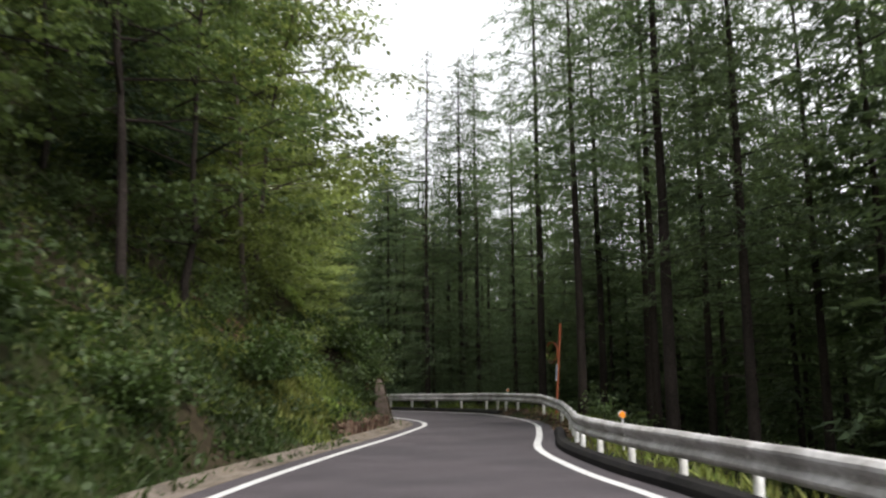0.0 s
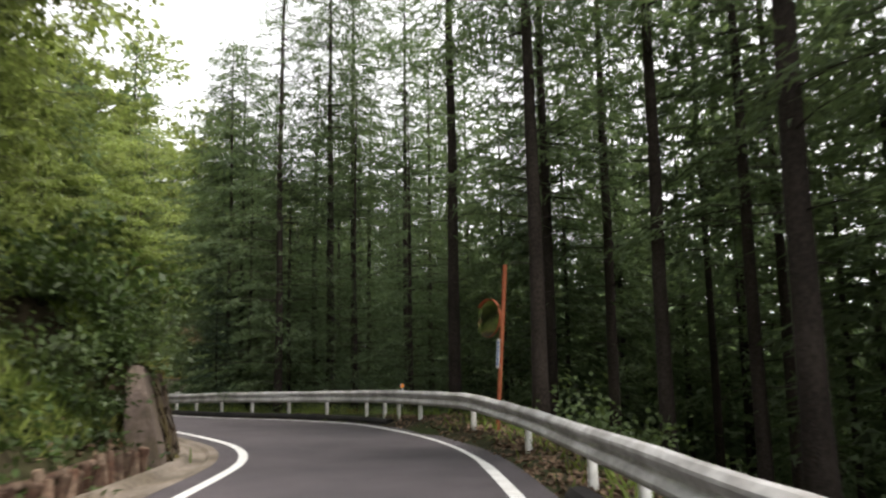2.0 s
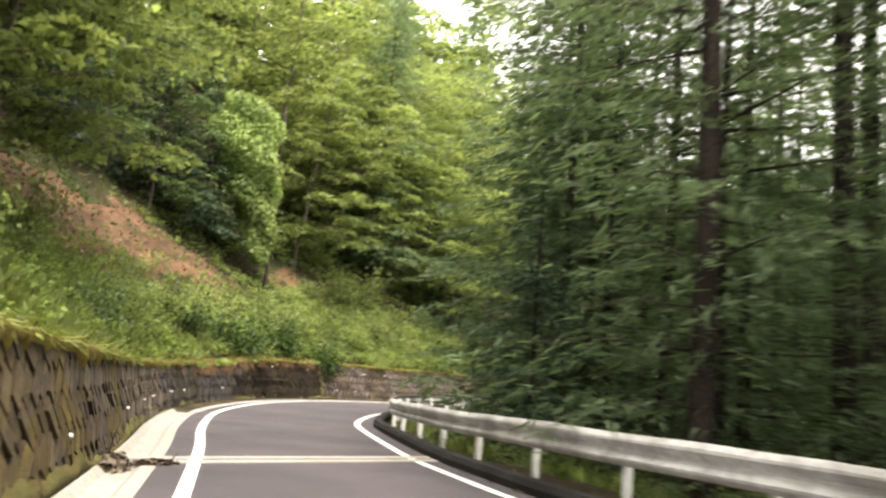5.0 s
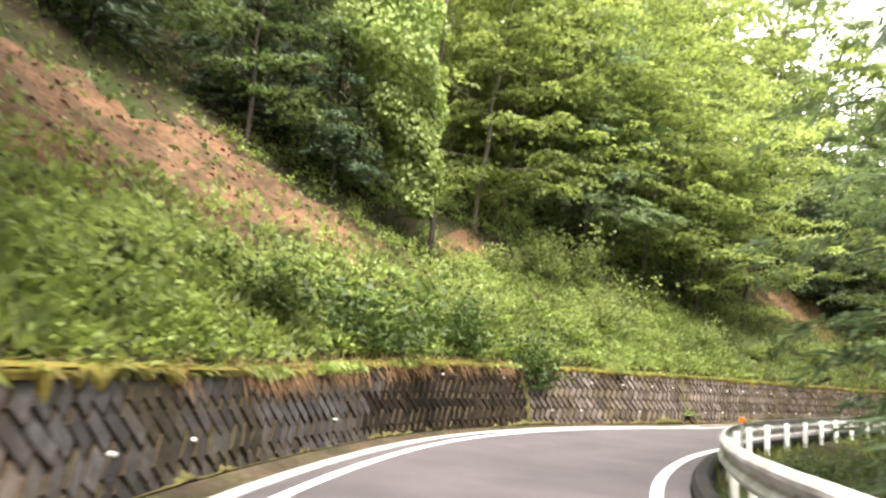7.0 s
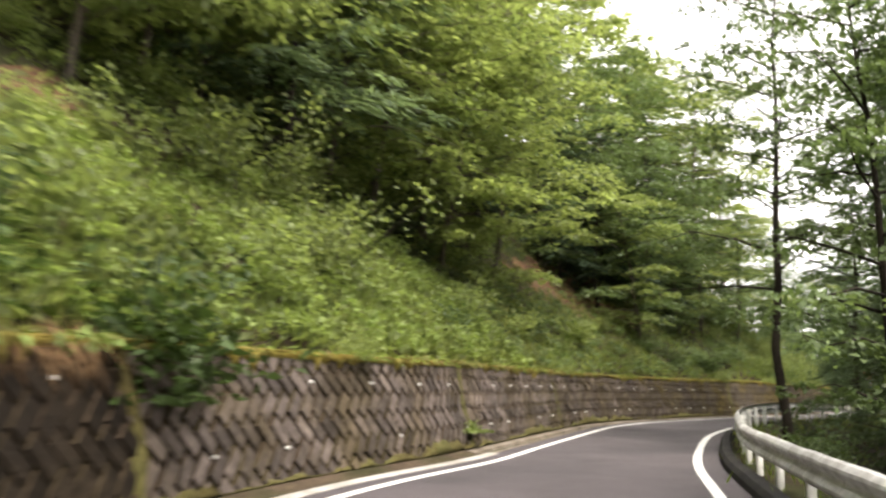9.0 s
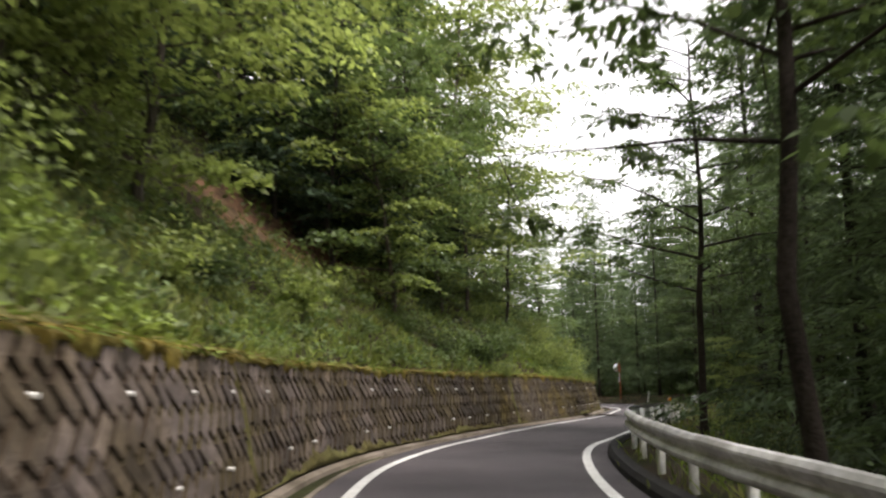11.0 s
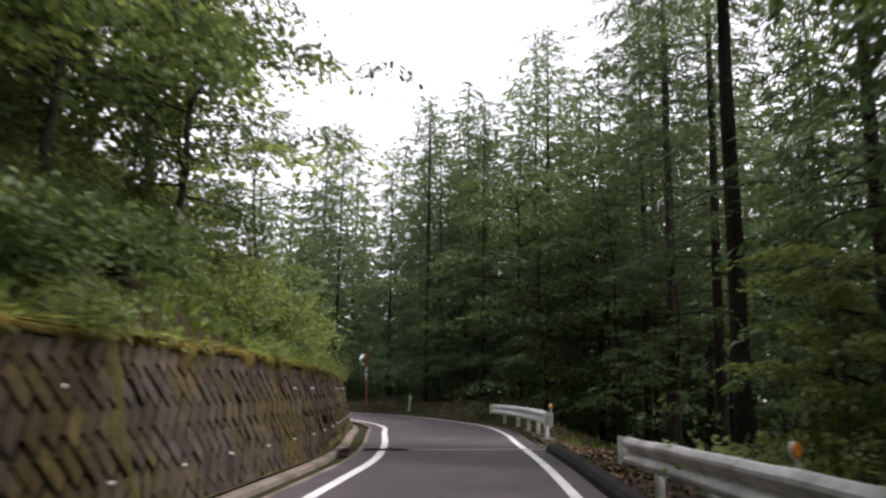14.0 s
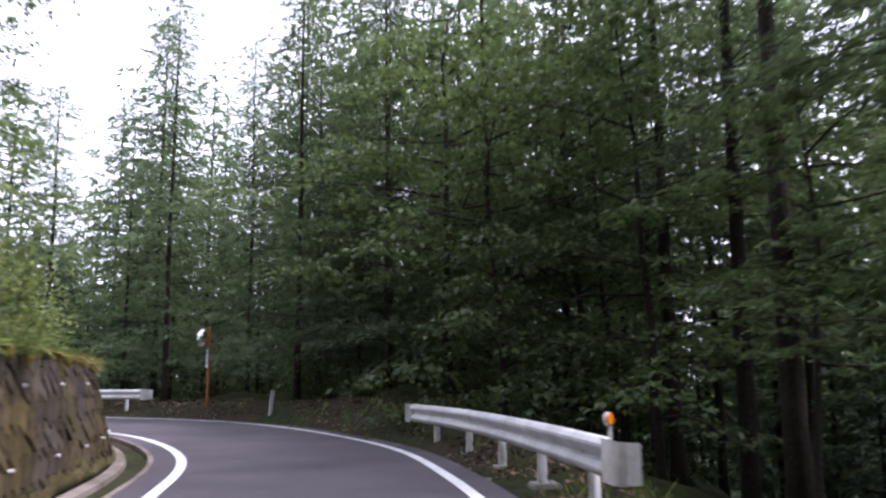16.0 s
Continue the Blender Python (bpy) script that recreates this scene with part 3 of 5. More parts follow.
rng = np.random.default_rng(8)
groups = {q: ([], [], [0], []) for q in ("clean", "damp", "soiled_shaded", "mossy")}
single = []
for row in range(7):
    lean = 1 if row % 2 else -1
    for s0 in np.arange(0.35, WS[-1] - 0.4, PITCH) + (0.15 if row % 2 else 0.0):
        yy = np.interp(s0, WS, WALLC[:, 1])
        top = float(wall_height(yy)) - 0.02
        poly = block_outline(s0 + rng.normal(0, 0.007), row * ROW + 0.02 + rng.normal(0, 0.006), lean, 0.0, top, 0.030 if yy < DAMP_Y else JOINT if yy < 102 else 0.022)
        if poly is None:
            continue
        k_ = len(poly)
        mid = poly.mean(0)
        back = wall_point(poly[:, 0], poly[:, 1], -0.01)
        inner = mid + (poly - mid) * (rng.uniform(0.88, 0.96) if yy < 102 else rng.uniform(0.92, 0.98))
        tilt = (inner - mid) @ rng.normal(0, 0.05, 2)
        front = wall_point(inner[:, 0], inner[:, 1], rng.uniform(0.014, 0.036) + tilt)
        vv = np.vstack([back, front])
        ff = [tuple(range(k_, 2 * k_))] + [(i_, (i_ + 1) % k_, k_ + (i_ + 1) % k_, k_ + i_) for i_ in range(k_)]
        if 88.5 < yy < 99.5 and len(single) < 300:
            single.append((vv, ff, M_BLOCK if yy < MOSSY_Y + rng.normal(0, 0.8) else M_BLOCK_MOSSY))
        else:
            kind_ = "mossy" if yy > MOSSY_Y or yy < 43.5 + math.sin(row * 2.0) else "clean" if yy > DAMP_Y or yy < 50.5 + 0.8 * math.sin(row * 3.1) else "damp" if yy > 100 or yy < 59.5 + 0.7 * math.sin(row * 5) else "soiled_shaded"
            bv, bf, bn, bs = groups[kind_]
            bf += [tuple(i_ + bn[0] for i_ in q) for q in ff]
            bs += [0] + [1] * k_
            bv.append(vv)
            bn[0] += 2 * k_
# the blackest courses hold painted shade from the shrubs above besides their earth
for kind_, mat, label in (("clean", M_BLOCK, "courses of slanted concrete blocks"), ("damp", M_BLOCK_DARK, "damp dark courses of slanted concrete blocks"), ("soiled_shaded", M_BLOCK_SOILED_SHADED, "courses of blocks darkened by earth and by painted shade of overhanging shrubs"), ("mossy", M_BLOCK_MOSSY, "mossy brown courses of blocks round the bend")):
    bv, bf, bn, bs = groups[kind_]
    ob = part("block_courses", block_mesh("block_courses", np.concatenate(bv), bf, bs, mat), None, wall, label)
    tagged(ob, kind="stuff")
WALL_SINGLE = single


# moss that drapes over the top edge and grows up from the foot
def moss_skin(name, s, length, top, label):
    """A thick uneven skin of moss on the wall: hanging from its top edge, or rising from its foot."""
    yy = np.interp(s, WS, WALLC[:, 1])
    h = wall_height(yy) + 0.03 if top else np.full(len(s), 0.03)
    sg = -1 if top else 1
    v = np.stack([wall_point(s, h, 0.03), wall_point(s, h + sg * 0.02, 0.085), wall_point(s, h + sg * length * 0.6, 0.075), wall_point(s, h + sg * length, 0.012)], 1)
    f = [(i * 4 + j, i * 4 + j + 1, i * 4 + j + 5, i * 4 + j + 4) for i in range(len(s) - 1) for j in range(3)]
    part(name, mesh_of(name, v.reshape(-1, 3), f, M_MOSS if top else M_MOSS_DARK), None, wall, label, True)


sm = np.arange(0.2, WS[-1] - 0.2, 0.055)
n1 = np.array([noise.noise(Vector((q * 3.3, 1.3, 0))) + 0.6 * noise.noise(Vector((q * 8.0, 4.0, 0))) for q in sm])
n2 = np.array([noise.noise(Vector((q * 0.25, 7.3, 0))) for q in sm])
moss_skin("moss_drape", sm, np.clip(0.05 + 0.34 * np.clip(n1, -0.2, 1) + 0.08 * n2, 0.02, 0.36), True, "yellow-brown moss draped over the wall's edge")
n3 = np.array([noise.noise(Vector((q * 1.9, 21.3, 0))) + 0.6 * noise.noise(Vector((q * 8.0, 14.0, 0))) for q in sm])
n4 = np.array([noise.noise(Vector((q * 0.3, 27.3, 0))) for q in sm])
moss_skin("moss_foot", sm, np.clip(0.05 + 0.18 * n3 + 0.30 * n4, 0.012, 0.55), False, "olive moss growing up from the wall's foot")
for y0, wd in ((67.2, 0.16), (76.0, 0.10), (101.6, 0.22), (84.5, 0.08), (112.0, 0.12), (44.0, 0.12), (116.5, 0.14)):
    s0 = np.interp(y0, WALLC[:, 1], WS)
    hh = np.linspace(0.02, float(wall_height(y0)), 16)
    wv = wd * (0.6 + 0.5 * np.sin(hh * 7 + y0) * np.sin(hh * 17))
    mid = s0 + 0.06 * np.sin(hh * 5 + y0)
    v = np.stack([wall_point(mid - wv, hh, 0.0), wall_point(mid - wv * 0.4, hh, 0.05), wall_point(mid + wv * 0.4, hh, 0.05), wall_point(mid + wv, hh, 0.0)], 1)
    f = [(i * 4 + j, i * 4 + j + 1, i * 4 + j + 5, i * 4 + j + 4) for i in range(15) for j in range(3)]
    part("moss_streak", mesh_of("moss_streak", v.reshape(-1, 3), f, M_MOSS_DARK), None, wall, smooth=True)

# white weep pipes
for s0 in np.arange(2.0, WS[-1] - 1, 1.55):
    for hgt in (1.22, 0.42):
        yy = np.interp(s0, WS, WALLC[:, 1])
        if hgt > wall_height(yy) - 0.15 or rng.uniform() < (0.4 if yy > 66 else 0.7):
            continue
        q = wall_point(np.array([s0 + (0.7 if hgt < 1 else 0) + rng.uniform(-0.1, 0.1)]), np.array([hgt]), 0.03)[0]
        nn = np.array([np.interp(s0, WS, WN[:, 0]), np.interp(s0, WS, WN[:, 1])])
        ob = part("weep_pipe", cyl_bm(0.019, 0.07, 10, rot=Matrix.Rotation(radians(90), 4, "X")), M_POST, wall)
        ob.location = q
        ob.rotation_euler = (0.15, 0, math.atan2(nn[1], nn[0]) - math.pi / 2)

# ---- concrete gutter at the wall's foot ----
GUT = [(0.40, -0.2), (0.40, 0.004), (0.55, 0.006), (0.62, -0.035), (0.86, -0.03), (0.93, 0.05), (1.06, 0.055), (1.06, -0.2)]
tagged(sweep("gutter", between(CL, -6, 27.6), 0.0, GUT, M_GUTTER), "dirty brown concrete gutter at the foot of the bank", "gutter", kind="structure")
gut_dirty, gut = between(CL, 27.2, 34.2), between(CL, 33.8, 52.2)
tagged(sweep("gutter", gut_dirty, 0.0, GUT, M_GUTTER), "stained grey-brown concrete gutter beside the wall", "gutter", kind="structure")
gut_mid = between(CL, 51.8, 75.2)
tagged(sweep("gutter", gut_mid, 0.0, [(0.34, -0.2), (0.34, 0.008), (0.54, 0.014), (0.57, -0.03), (0.59, -0.2)], M_LIP), "pale concrete gutter lip between road and bank", "gutter", kind="structure")
tagged(sweep("gutter_bed", gut_mid, 0.0, [(0.58, -0.1), (0.58, -0.02), (0.78, -0.015), (0.93, 0.02), (1.08, 0.05), (1.08, -0.2)], M_DIRT), "gutter bed filled with brown dirt and dead leaves", "gutter", kind="structure")
tagged(sweep("gutter", gut, 0.0, [(0.40, -0.2), (0.40, 0.004), (0.55, 0.006), (0.62, -0.035), (0.86, -0.03), (0.93, 0.03), (1.08, 0.04), (1.08, -0.2)], M_CONCRETE), "pale concrete L-shaped gutter between road and bank", "gutter", kind="structure")
gut2 = between(CL, 74.8, 130)
tagged(sweep("gutter", gut2, 0.0, [(0.42, -0.2), (0.42, 0.012), (0.50, 0.012), (0.53, -0.14), (0.80, -0.13), (0.84, -0.01), (1.06, 0.02), (1.06, -0.2)], M_GUTTER), "stained concrete U-shaped gutter, partly filled with dirt", "gutter", kind="structure")

# ---- black kerb at the outer edge ----
def kerb(y0, y1):
    c = between(offset(CR, -0.40), y0, y1)
    z = np.full(len(c), 0.0)
    ob = sweep("kerb", c, z, [(0.02, -0.1), (0.0, 0.09), (-0.05, 0.16), (-0.20, 0.17), (-0.25, 0.10), (-0.26, -0.15)], M_KERB, closed=True)
    return tagged(ob, "low black asphalt kerb with rounded top", "kerb", "kerbs", "structure")


kerb(-6, 22.2)
kerb(35.6, 107.6)

# ---- cross drains ----
def cross_drain(a, b, width, label, groove):
    a, b = Vector((*a, 0)), Vector((*b, 0))
    d = (b - a).normalized()
    root = thing("cross_drain", label, "road drain", "cross drains", "structure", (a + b) / 2)
    root.rotation_euler = (0, 0, math.atan2(d.y, d.x))
    ln = (b - a).length
    w = (width - groove) / 2
    for sgn in (-1, 1):
        part("edging", box_bm(ln, w, 0.06, (0, sgn * (groove + w) / 2, -0.021), 0.006), M_CONCRETE, root)
    part("grating", box_bm(ln, groove, 0.03, (0, 0, -0.013)), M_IRON if groove > 0.05 else M_CONCRETE, root)


cross_drain((-7.55, 42.45), (-4.62, 47.25), 0.62, "pale concrete cross drain with a dark slot", 0.12)
cross_drain((3.9, 108.85), (7.95, 107.75), 0.16, "narrow pale concrete joint across the asphalt", 0.02)


# ---- guard rails ----
W_BEAM = [(0.0, 0.0), (0.035, -0.012), (0.075, -0.055), (0.080, -0.085), (0.045, -0.135), (0.012, -0.160), (0.012, -0.190), (0.045, -0.215), (0.080, -0.265), (0.075, -0.295), (0.035, -0.338), (0.0, -0.350)]
W_BEAM = W_BEAM + [(o - 0.012, h) for o, h in reversed(W_BEAM)]


def post_mesh():
    bm = cyl_bm(0.057, 1.25, 14, (0, 0, -0.12), bevel=0.006)
    me = bpy.data.meshes.new("post")
    bm.to_mesh(me)
    bm.free()
    me.materials.append(M_POST)
    me.polygons.foreach_set("use_smooth", [True] * len(me.polygons))
    return me


POST = post_mesh()


def bolt_mesh():
    bm = cyl_bm(0.02, 0.03, 6, rot=Matrix.Rotation(radians(90), 4, "X"))
    me = bpy.data.meshes.new("bolt")
    bm.to_mesh(me)
    bm.free()
    me.materials.append(M_POST)
    return me


BOLT = bolt_mesh()


def guard_rail(path, ztop, label, first_end=True, last_end=True, post_step=2.0, mat=None, footing=False):
    """path runs with the road; the beam faces left, to the road."""
    root = thing("guard_rail", label, "guard rail", "guard rails")
    s = np.concatenate([[0], np.cumsum(np.linalg.norm(np.diff(path, axis=0), axis=1))])
    nl = left_of(path)
    total = s[-1]
    # beam panels of about four metres, lapped at their joints
    joints = np.linspace(0, total, max(2, round(total / 4.0) + 1))
    for a, b in zip(joints[:-1], joints[1:]):
        t = np.linspace(a, b + 0.06, 13)
        c = np.stack([np.interp(t, s, path[:, 0]), np.interp(t, s, path[:, 1])], 1)
        lap = 0.005 * (round(a / 4.0) % 2)
        nn = np.stack([np.interp(t, s, nl[:, 0]), np.interp(t, s, nl[:, 1])], 1)
        k_ = len(W_BEAM)
        vv = np.empty((len(t), k_, 3))
        zz = np.interp(t, s, ztop)
        for j, (o, h) in enumerate(W_BEAM):
            vv[:, j, :2] = c + nn * (o + lap)
            vv[:, j, 2] = zz + h
            if h > -0.06 and path[0, 1] < 0:
                vv[:, j, 2] += [0.016 * noise.noise(Vector((q * 1.1, 3.3, 0))) for q in t]
        ff = [(i * k_ + j, i * k_ + (j + 1) % k_, (i + 1) * k_ + (j + 1) % k_, (i + 1) * k_ + j) for i in range(len(t) - 1) for j in range(k_)]
        part("beam", mesh_of("beam", vv.reshape(-1, 3), ff, mat or M_RAIL), None, root)
    # posts behind the beam
    stops = np.arange(post_step * 0.4, total - 0.2, post_step)
    if path[0, 1] < 0:
        extra = np.interp((36.3, 37.25, 38.3), path[:, 1], s)
        stops = np.concatenate([stops[(stops < extra[0] - 1.0) | (stops > extra[2] + 0.8)], extra])
    for t in stops:
        x, y = np.interp(t, s, path[:, 0]), np.interp(t, s, path[:, 1])
        nn = np.array([np.interp(t, s, nl[:, 0]), np.interp(t, s, nl[:, 1])])
        z = np.interp(t, s, ztop)
        if 22.5 < y < 36.0 and round(t / post_step) % 2:
            continue
        ob = new("post", POST)
        ob.parent = root
        ob.location = (x - nn[0] * 0.075, y - nn[1] * 0.075, z - 0.58)
        if footing:
            fo = part("footing", box_bm(0.34, 0.34, 0.5, (0, 0, -0.2), 0.02), M_CONCRETE, root, "square concrete footing")
            fo.location = (x - nn[0] * 0.1, y - nn[1] * 0.1, z - 0.735 - 0.015)
            fo.rotation_euler = (0, 0, math.atan2(nn[1], nn[0]))
        bo = new("bolt", BOLT)
        bo.parent = root
        bo.location = (x + nn[0] * 0.022, y + nn[1] * 0.022, z - 0.175)
        bo.rotation_euler = (0, 0, math.atan2(nn[1], nn[0]) - math.pi / 2)
    # flared end plates
    for which, on in ((0, first_end), (-1, last_end)):
        if not on:
            continue
        p0, z0 = path[which], ztop[which]
        tdir = unit(path[0] - path[2]) if which == 0 else unit(path[-1] - path[-3])
        nn = nl[which]
        bm = bmesh.new()
        prof = []
        for u, o, top, low in ((-0.02, 0.088, 0.004, -0.354), (0.30, 0.092, 0.004, -0.354), (0.38, 0.075, 0.0, -0.35), (0.42, 0.02, -0.006, -0.344), (0.42, -0.10, -0.012, -0.338)):
            q = p0 + tdir * u + nn * o
            prof.append((bm.verts.new((q[0], q[1], z0 + low)), bm.verts.new((q[0], q[1], z0 + top))))
        for a_, b_ in zip(prof[:-1], prof[1:]):
            bm.faces.new((a_[0], b_[0], b_[1], a_[1]))
        r = bmesh.ops.solidify(bm, geom=bm.faces[:], thickness=0.012)
        part("end_plate", bm, M_POST, root, "whitish rounded end plate")
    return root


def rail_path(y0, y1, d=-0.80):
    c = between(offset(CR, d), y0, y1)
    return smooth(resample(c, max(6, int(len(c)))), 6)


r1 = rail_path(-6, 101.9)
guard_rail(r1, rail_top(r1[:, 1]), "long weathered galvanised guard rail on white posts", first_end=False)
r2 = rail_path(109.9, 118.6, -0.85)
guard_rail(r2, np.full(len(r2), 0.735), "short white painted guard rail on white posts in the bend", post_step=1.95, mat=M_WHITE_RAIL, footing=True)
r3 = between(offset(CR, -0.95), 134.6, 142.0)
guard_rail(smooth(r3, 4), np.full(len(r3), 0.95), "white guard rail piece far round the bend", mat=M_WHITE_RAIL)


def delineator(x, y, z, yaw):
    root = thing("delineator", "round orange road reflector on a thin white stem above the rail", "reflector", "delineators", at=(x, y, z))
    root.rotation_euler = (0, 0, yaw)
    part("stem", cyl_bm(0.018, 0.5, 8, (0, 0, -0.28)), M_POST, root, "white stem")
    rot = Matrix.Rotation(radians(90), 4, "X")
    part("housing", cyl_bm(0.062, 0.03, 20, (0, 0.016, 0.03), rot=rot, bevel=0.004), M_POST, root)
    part("lens", cyl_bm(0.055, 0.02, 20, (0, -0.008, 0.03), rot=rot, bevel=0.006), M_REFLECT, root, "orange reflector lens")


for yy, d, lift in ((13.6, -0.98, 0.07), (36.3, -0.88, 0.09), (61.6, -0.95, 0.07), (97.4, -0.98, 0.07), (110.6, -1.0, 0.1)):
    c = between(offset(CR, d), yy - 0.3, yy + 0.3)[0]
    zt = rail_top(np.array([yy]))[0] if yy < 102 else 0.735
    delineator(c[0], c[1], zt + lift, 0.1)


# ---- traffic mirrors ----
def traffic_mirror(x, y, zb, height, mirror_z, toward, label, side=-1, lean=(0.0, 0.0), size=0.40):
    root = thing("traffic_mirror", label, "road mirror", "traffic mirrors", at=(x, y, zb))
    root.rotation_euler = (*lean, toward)
    part("pole", cyl_bm(0.045, height + 0.4, 16, (0, 0, height / 2 - 0.2), bevel=0.006), M_ORANGE, root, "orange painted pole")
    rot = Matrix.Rotation(radians(90), 4, "X")
    cx_ = side * size * 0.85
    back = part("dish", cyl_bm(size, 0.05, 40, (cx_, -0.10, mirror_z), rot=rot, bevel=0.012), M_ORANGE, root, "orange mirror back and rim")
    bm = bmesh.new()
    rings = []
    for i in range(9):
        r = size * 0.97 * i / 8
        dome = -0.05 * (1 - (i / 8) ** 2)
        rings.append([bm.verts.new((cx_ + r * math.cos(k_ * math.pi / 18), -0.127 + dome, mirror_z + r * math.sin(k_ * math.pi / 18))) for k_ in range(36 if i else 1)])
    for k_ in range(36):
        bm.faces.new((rings[0][0], rings[1][k_], rings[1][(k_ + 1) % 36]))
        for i in range(1, 8):
            bm.faces.new((rings[i][k_], rings[i + 1][k_], rings[i + 1][(k_ + 1) % 36], rings[i][(k_ + 1) % 36]))
    part("mirror_glass", bm, M_MIRROR, back, "convex mirror face", smooth=True)
    # hood over the upper rim
    bm = bmesh.new()
    rows = []
    for i in range(19):
        a = radians(35 + 110 * i / 18)
        rows.append([bm.verts.new((cx_ + size * 1.04 * math.cos(a), yy_, mirror_z + size * 1.04 * math.sin(a))) for yy_ in (-0.08, -0.15 - 0.02 * math.sin(a))])
    for a_, b_ in zip(rows[:-1], rows[1:]):
        bm.faces.new((a_[0], a_[1], b_[1], b_[0]))
    bmesh.ops.solidify(bm, geom=bm.faces[:], thickness=0.008)
    part("hood", bm, M_ORANGE, root, "orange hood over the mirror")
    for dz in (-0.12, 0.12):
        part("bracket", box_bm(size * 0.9, 0.05, 0.05, (cx_ / 2, -0.05, mirror_z + dz), 0.005), M_ORANGE, root)
    plate = part("plate", box_bm(0.11, 0.008, 0.60, (side * 0.03, -0.055, mirror_z - 0.72), 0.003), M_SIGN, root, "narrow white notice plate")
    for k_ in range(6):
        part("text_bar", box_bm(0.05, 0.004, 0.07, (side * 0.03, -0.062, mirror_z - 0.50 - 0.085 * k_)), M_SIGN_BLUE, plate)


traffic_mirror(4.10, 30.35, -0.1, 3.65, 2.53, radians(-66), "orange road mirror on a slightly leaning orange pole behind the rail", lean=(-0.068, 0.031))
traffic_mirror(16.25, 132.0, 0.2, 2.9, 2.5, radians(-78), "orange road mirror on an orange pole in the far bend", size=0.31)

# white marker stakes on the verge
def marker(x, y, zb, lean):
    root = thing("marker_stake", "small white marker stake in the grass verge", "stake", "marker stakes", at=(x, y, zb))
    root.rotation_euler = (0, lean, 0)
    part("stake", box_bm(0.11, 0.06, 0.8, (0, 0, 0.2), 0.01), M_POST, root)


marker(16.35, 127.8, float(ground_height(np.array([[16.35, 127.8]]))[0]) + 0.1, 0.12)


# ---- log edging on the bank ----
logs = thing("log_edging", "low weathered brown log edging with short stakes at the bank's foot", "log fence")
LOGC = between(offset(CL, 1.15), 20.2, 26.3)
ls = np.concatenate([[0], np.cumsum(np.linalg.norm(np.diff(LOGC, axis=0), axis=1))])
rng = np.random.default_rng(11)
for t in np.arange(0.1, ls[-1], 0.24) + rng.uniform(-0.05, 0.05, len(np.arange(0.1, ls[-1], 0.24))):
    x, y = np.interp(t, ls, LOGC[:, 0]), np.interp(t, ls, LOGC[:, 1])
    h = rng.uniform(0.26, 0.40)
    bm = cyl_bm(rng.uniform(0.055, 0.078), h + 0.3, 10, (0, 0, h / 2 - 0.15), bevel=0.012)
    for q in bm.verts:
        q.co.x += 0.012 * math.sin(q.co.z * 21 + t * 3)
    ob = part("stake", bm, M_LOG, logs, smooth=False)
    ob.location = (x, y, 0.03)
    ob.rotation_euler = (rng.uniform(-0.2, 0.2), rng.uniform(-0.2, 0.2), rng.uniform(0, 6))
for a in np.arange(0, ls[-1] - 1.6, 1.7):
    for zz in (0.12, 0.25):
        t = np.linspace(a, a + 1.75, 6)
        c = np.stack([np.interp(t, ls, LOGC[:, 0]), np.interp(t, ls, LOGC[:, 1])], 1)
        nn = left_of(c)
        g_ = Gather()
        g_.add(*tube_arrays(np.column_stack([c + nn * 0.11, zz + 0.03 + 0.02 * np.sin(t * 2)]), np.full(6, 0.058), 9))
        part("log", g_.mesh("log", M_LOG), None, logs)


# ---- debris washed into the gutters ----
def debris_heap(x, y, length, width, height, yaw, label, seed, twigs=10):
    rng = np.random.default_rng(seed)
    root = thing("debris_heap", label, "debris", "debris heaps", at=(x, y, 0))
    root.rotation_euler = (0, 0, yaw)
    bm = bmesh.new()
    bmesh.ops.create_icosphere(bm, subdivisions=3, radius=1.0)
    for q in bm.verts:
        k_ = 1 + 0.55 * noise.noise(q.co * 2.3 + Vector((seed, 0, 0)))
        q.co = Vector((q.co.x * length / 2 * k_, q.co.y * width / 2 * k_, max(q.co.z, -0.2) * height * k_))
    part("dirt", bm, M_GUTTER, root, "damp grey-brown dirt")
    m = 260
    a = rng.uniform(0, 6.28, m)
    r = np.sqrt(rng.uniform(0, 1, m)) * 1.05
    c = np.stack([r * np.cos(a) * length / 2, r * np.sin(a) * width / 2, height * (1.02 - 0.85 * r ** 2) + 0.01], 1)
    part("dead_leaves", quads_mesh("dead_leaves", leaves(c, rng.normal(size=(m, 3)) * np.array([1, 1, 0.3]), 0.075, 0.045, rng, 0.2, 2.0), M_DEBRIS), None, root, "brown dead leaves")
    for i in range(twigs):
        p = np.array([rng.uniform(-0.5, 0.5) * length, rng.uniform(-0.5, 0.5) * width, height * rng.uniform(0.4, 1.0)])
        d = unit(rng.normal(size=3) * np.array([1, 0.7, 0.25]))
        ln = rng.uniform(0.15, 0.4)
        g_ = Gather()
        g_.add(*tube_arrays(np.stack([p, p + d * ln * 0.5 + rng.normal(0, 0.015, 3), p + d * ln]), [0.007, 0.006, 0.003], 5))
        part("twig", g_.mesh("twig", M_BARK), None, root)


debris_heap(-7.12, 42.02, 0.55, 0.30, 0.13, 2.05, "heap of dirt and dead leaves in the gutter", 5)
debris_heap(-6.98, 42.55, 0.55, 0.16, 0.05, 1.0, "strip of dead leaves caught in the drain's mouth", 6, 5)
debris_heap(3.32, 108.35, 0.5, 0.24, 0.06, 0.9, "dead leaves and twigs caught in the gutter", 7, 9)
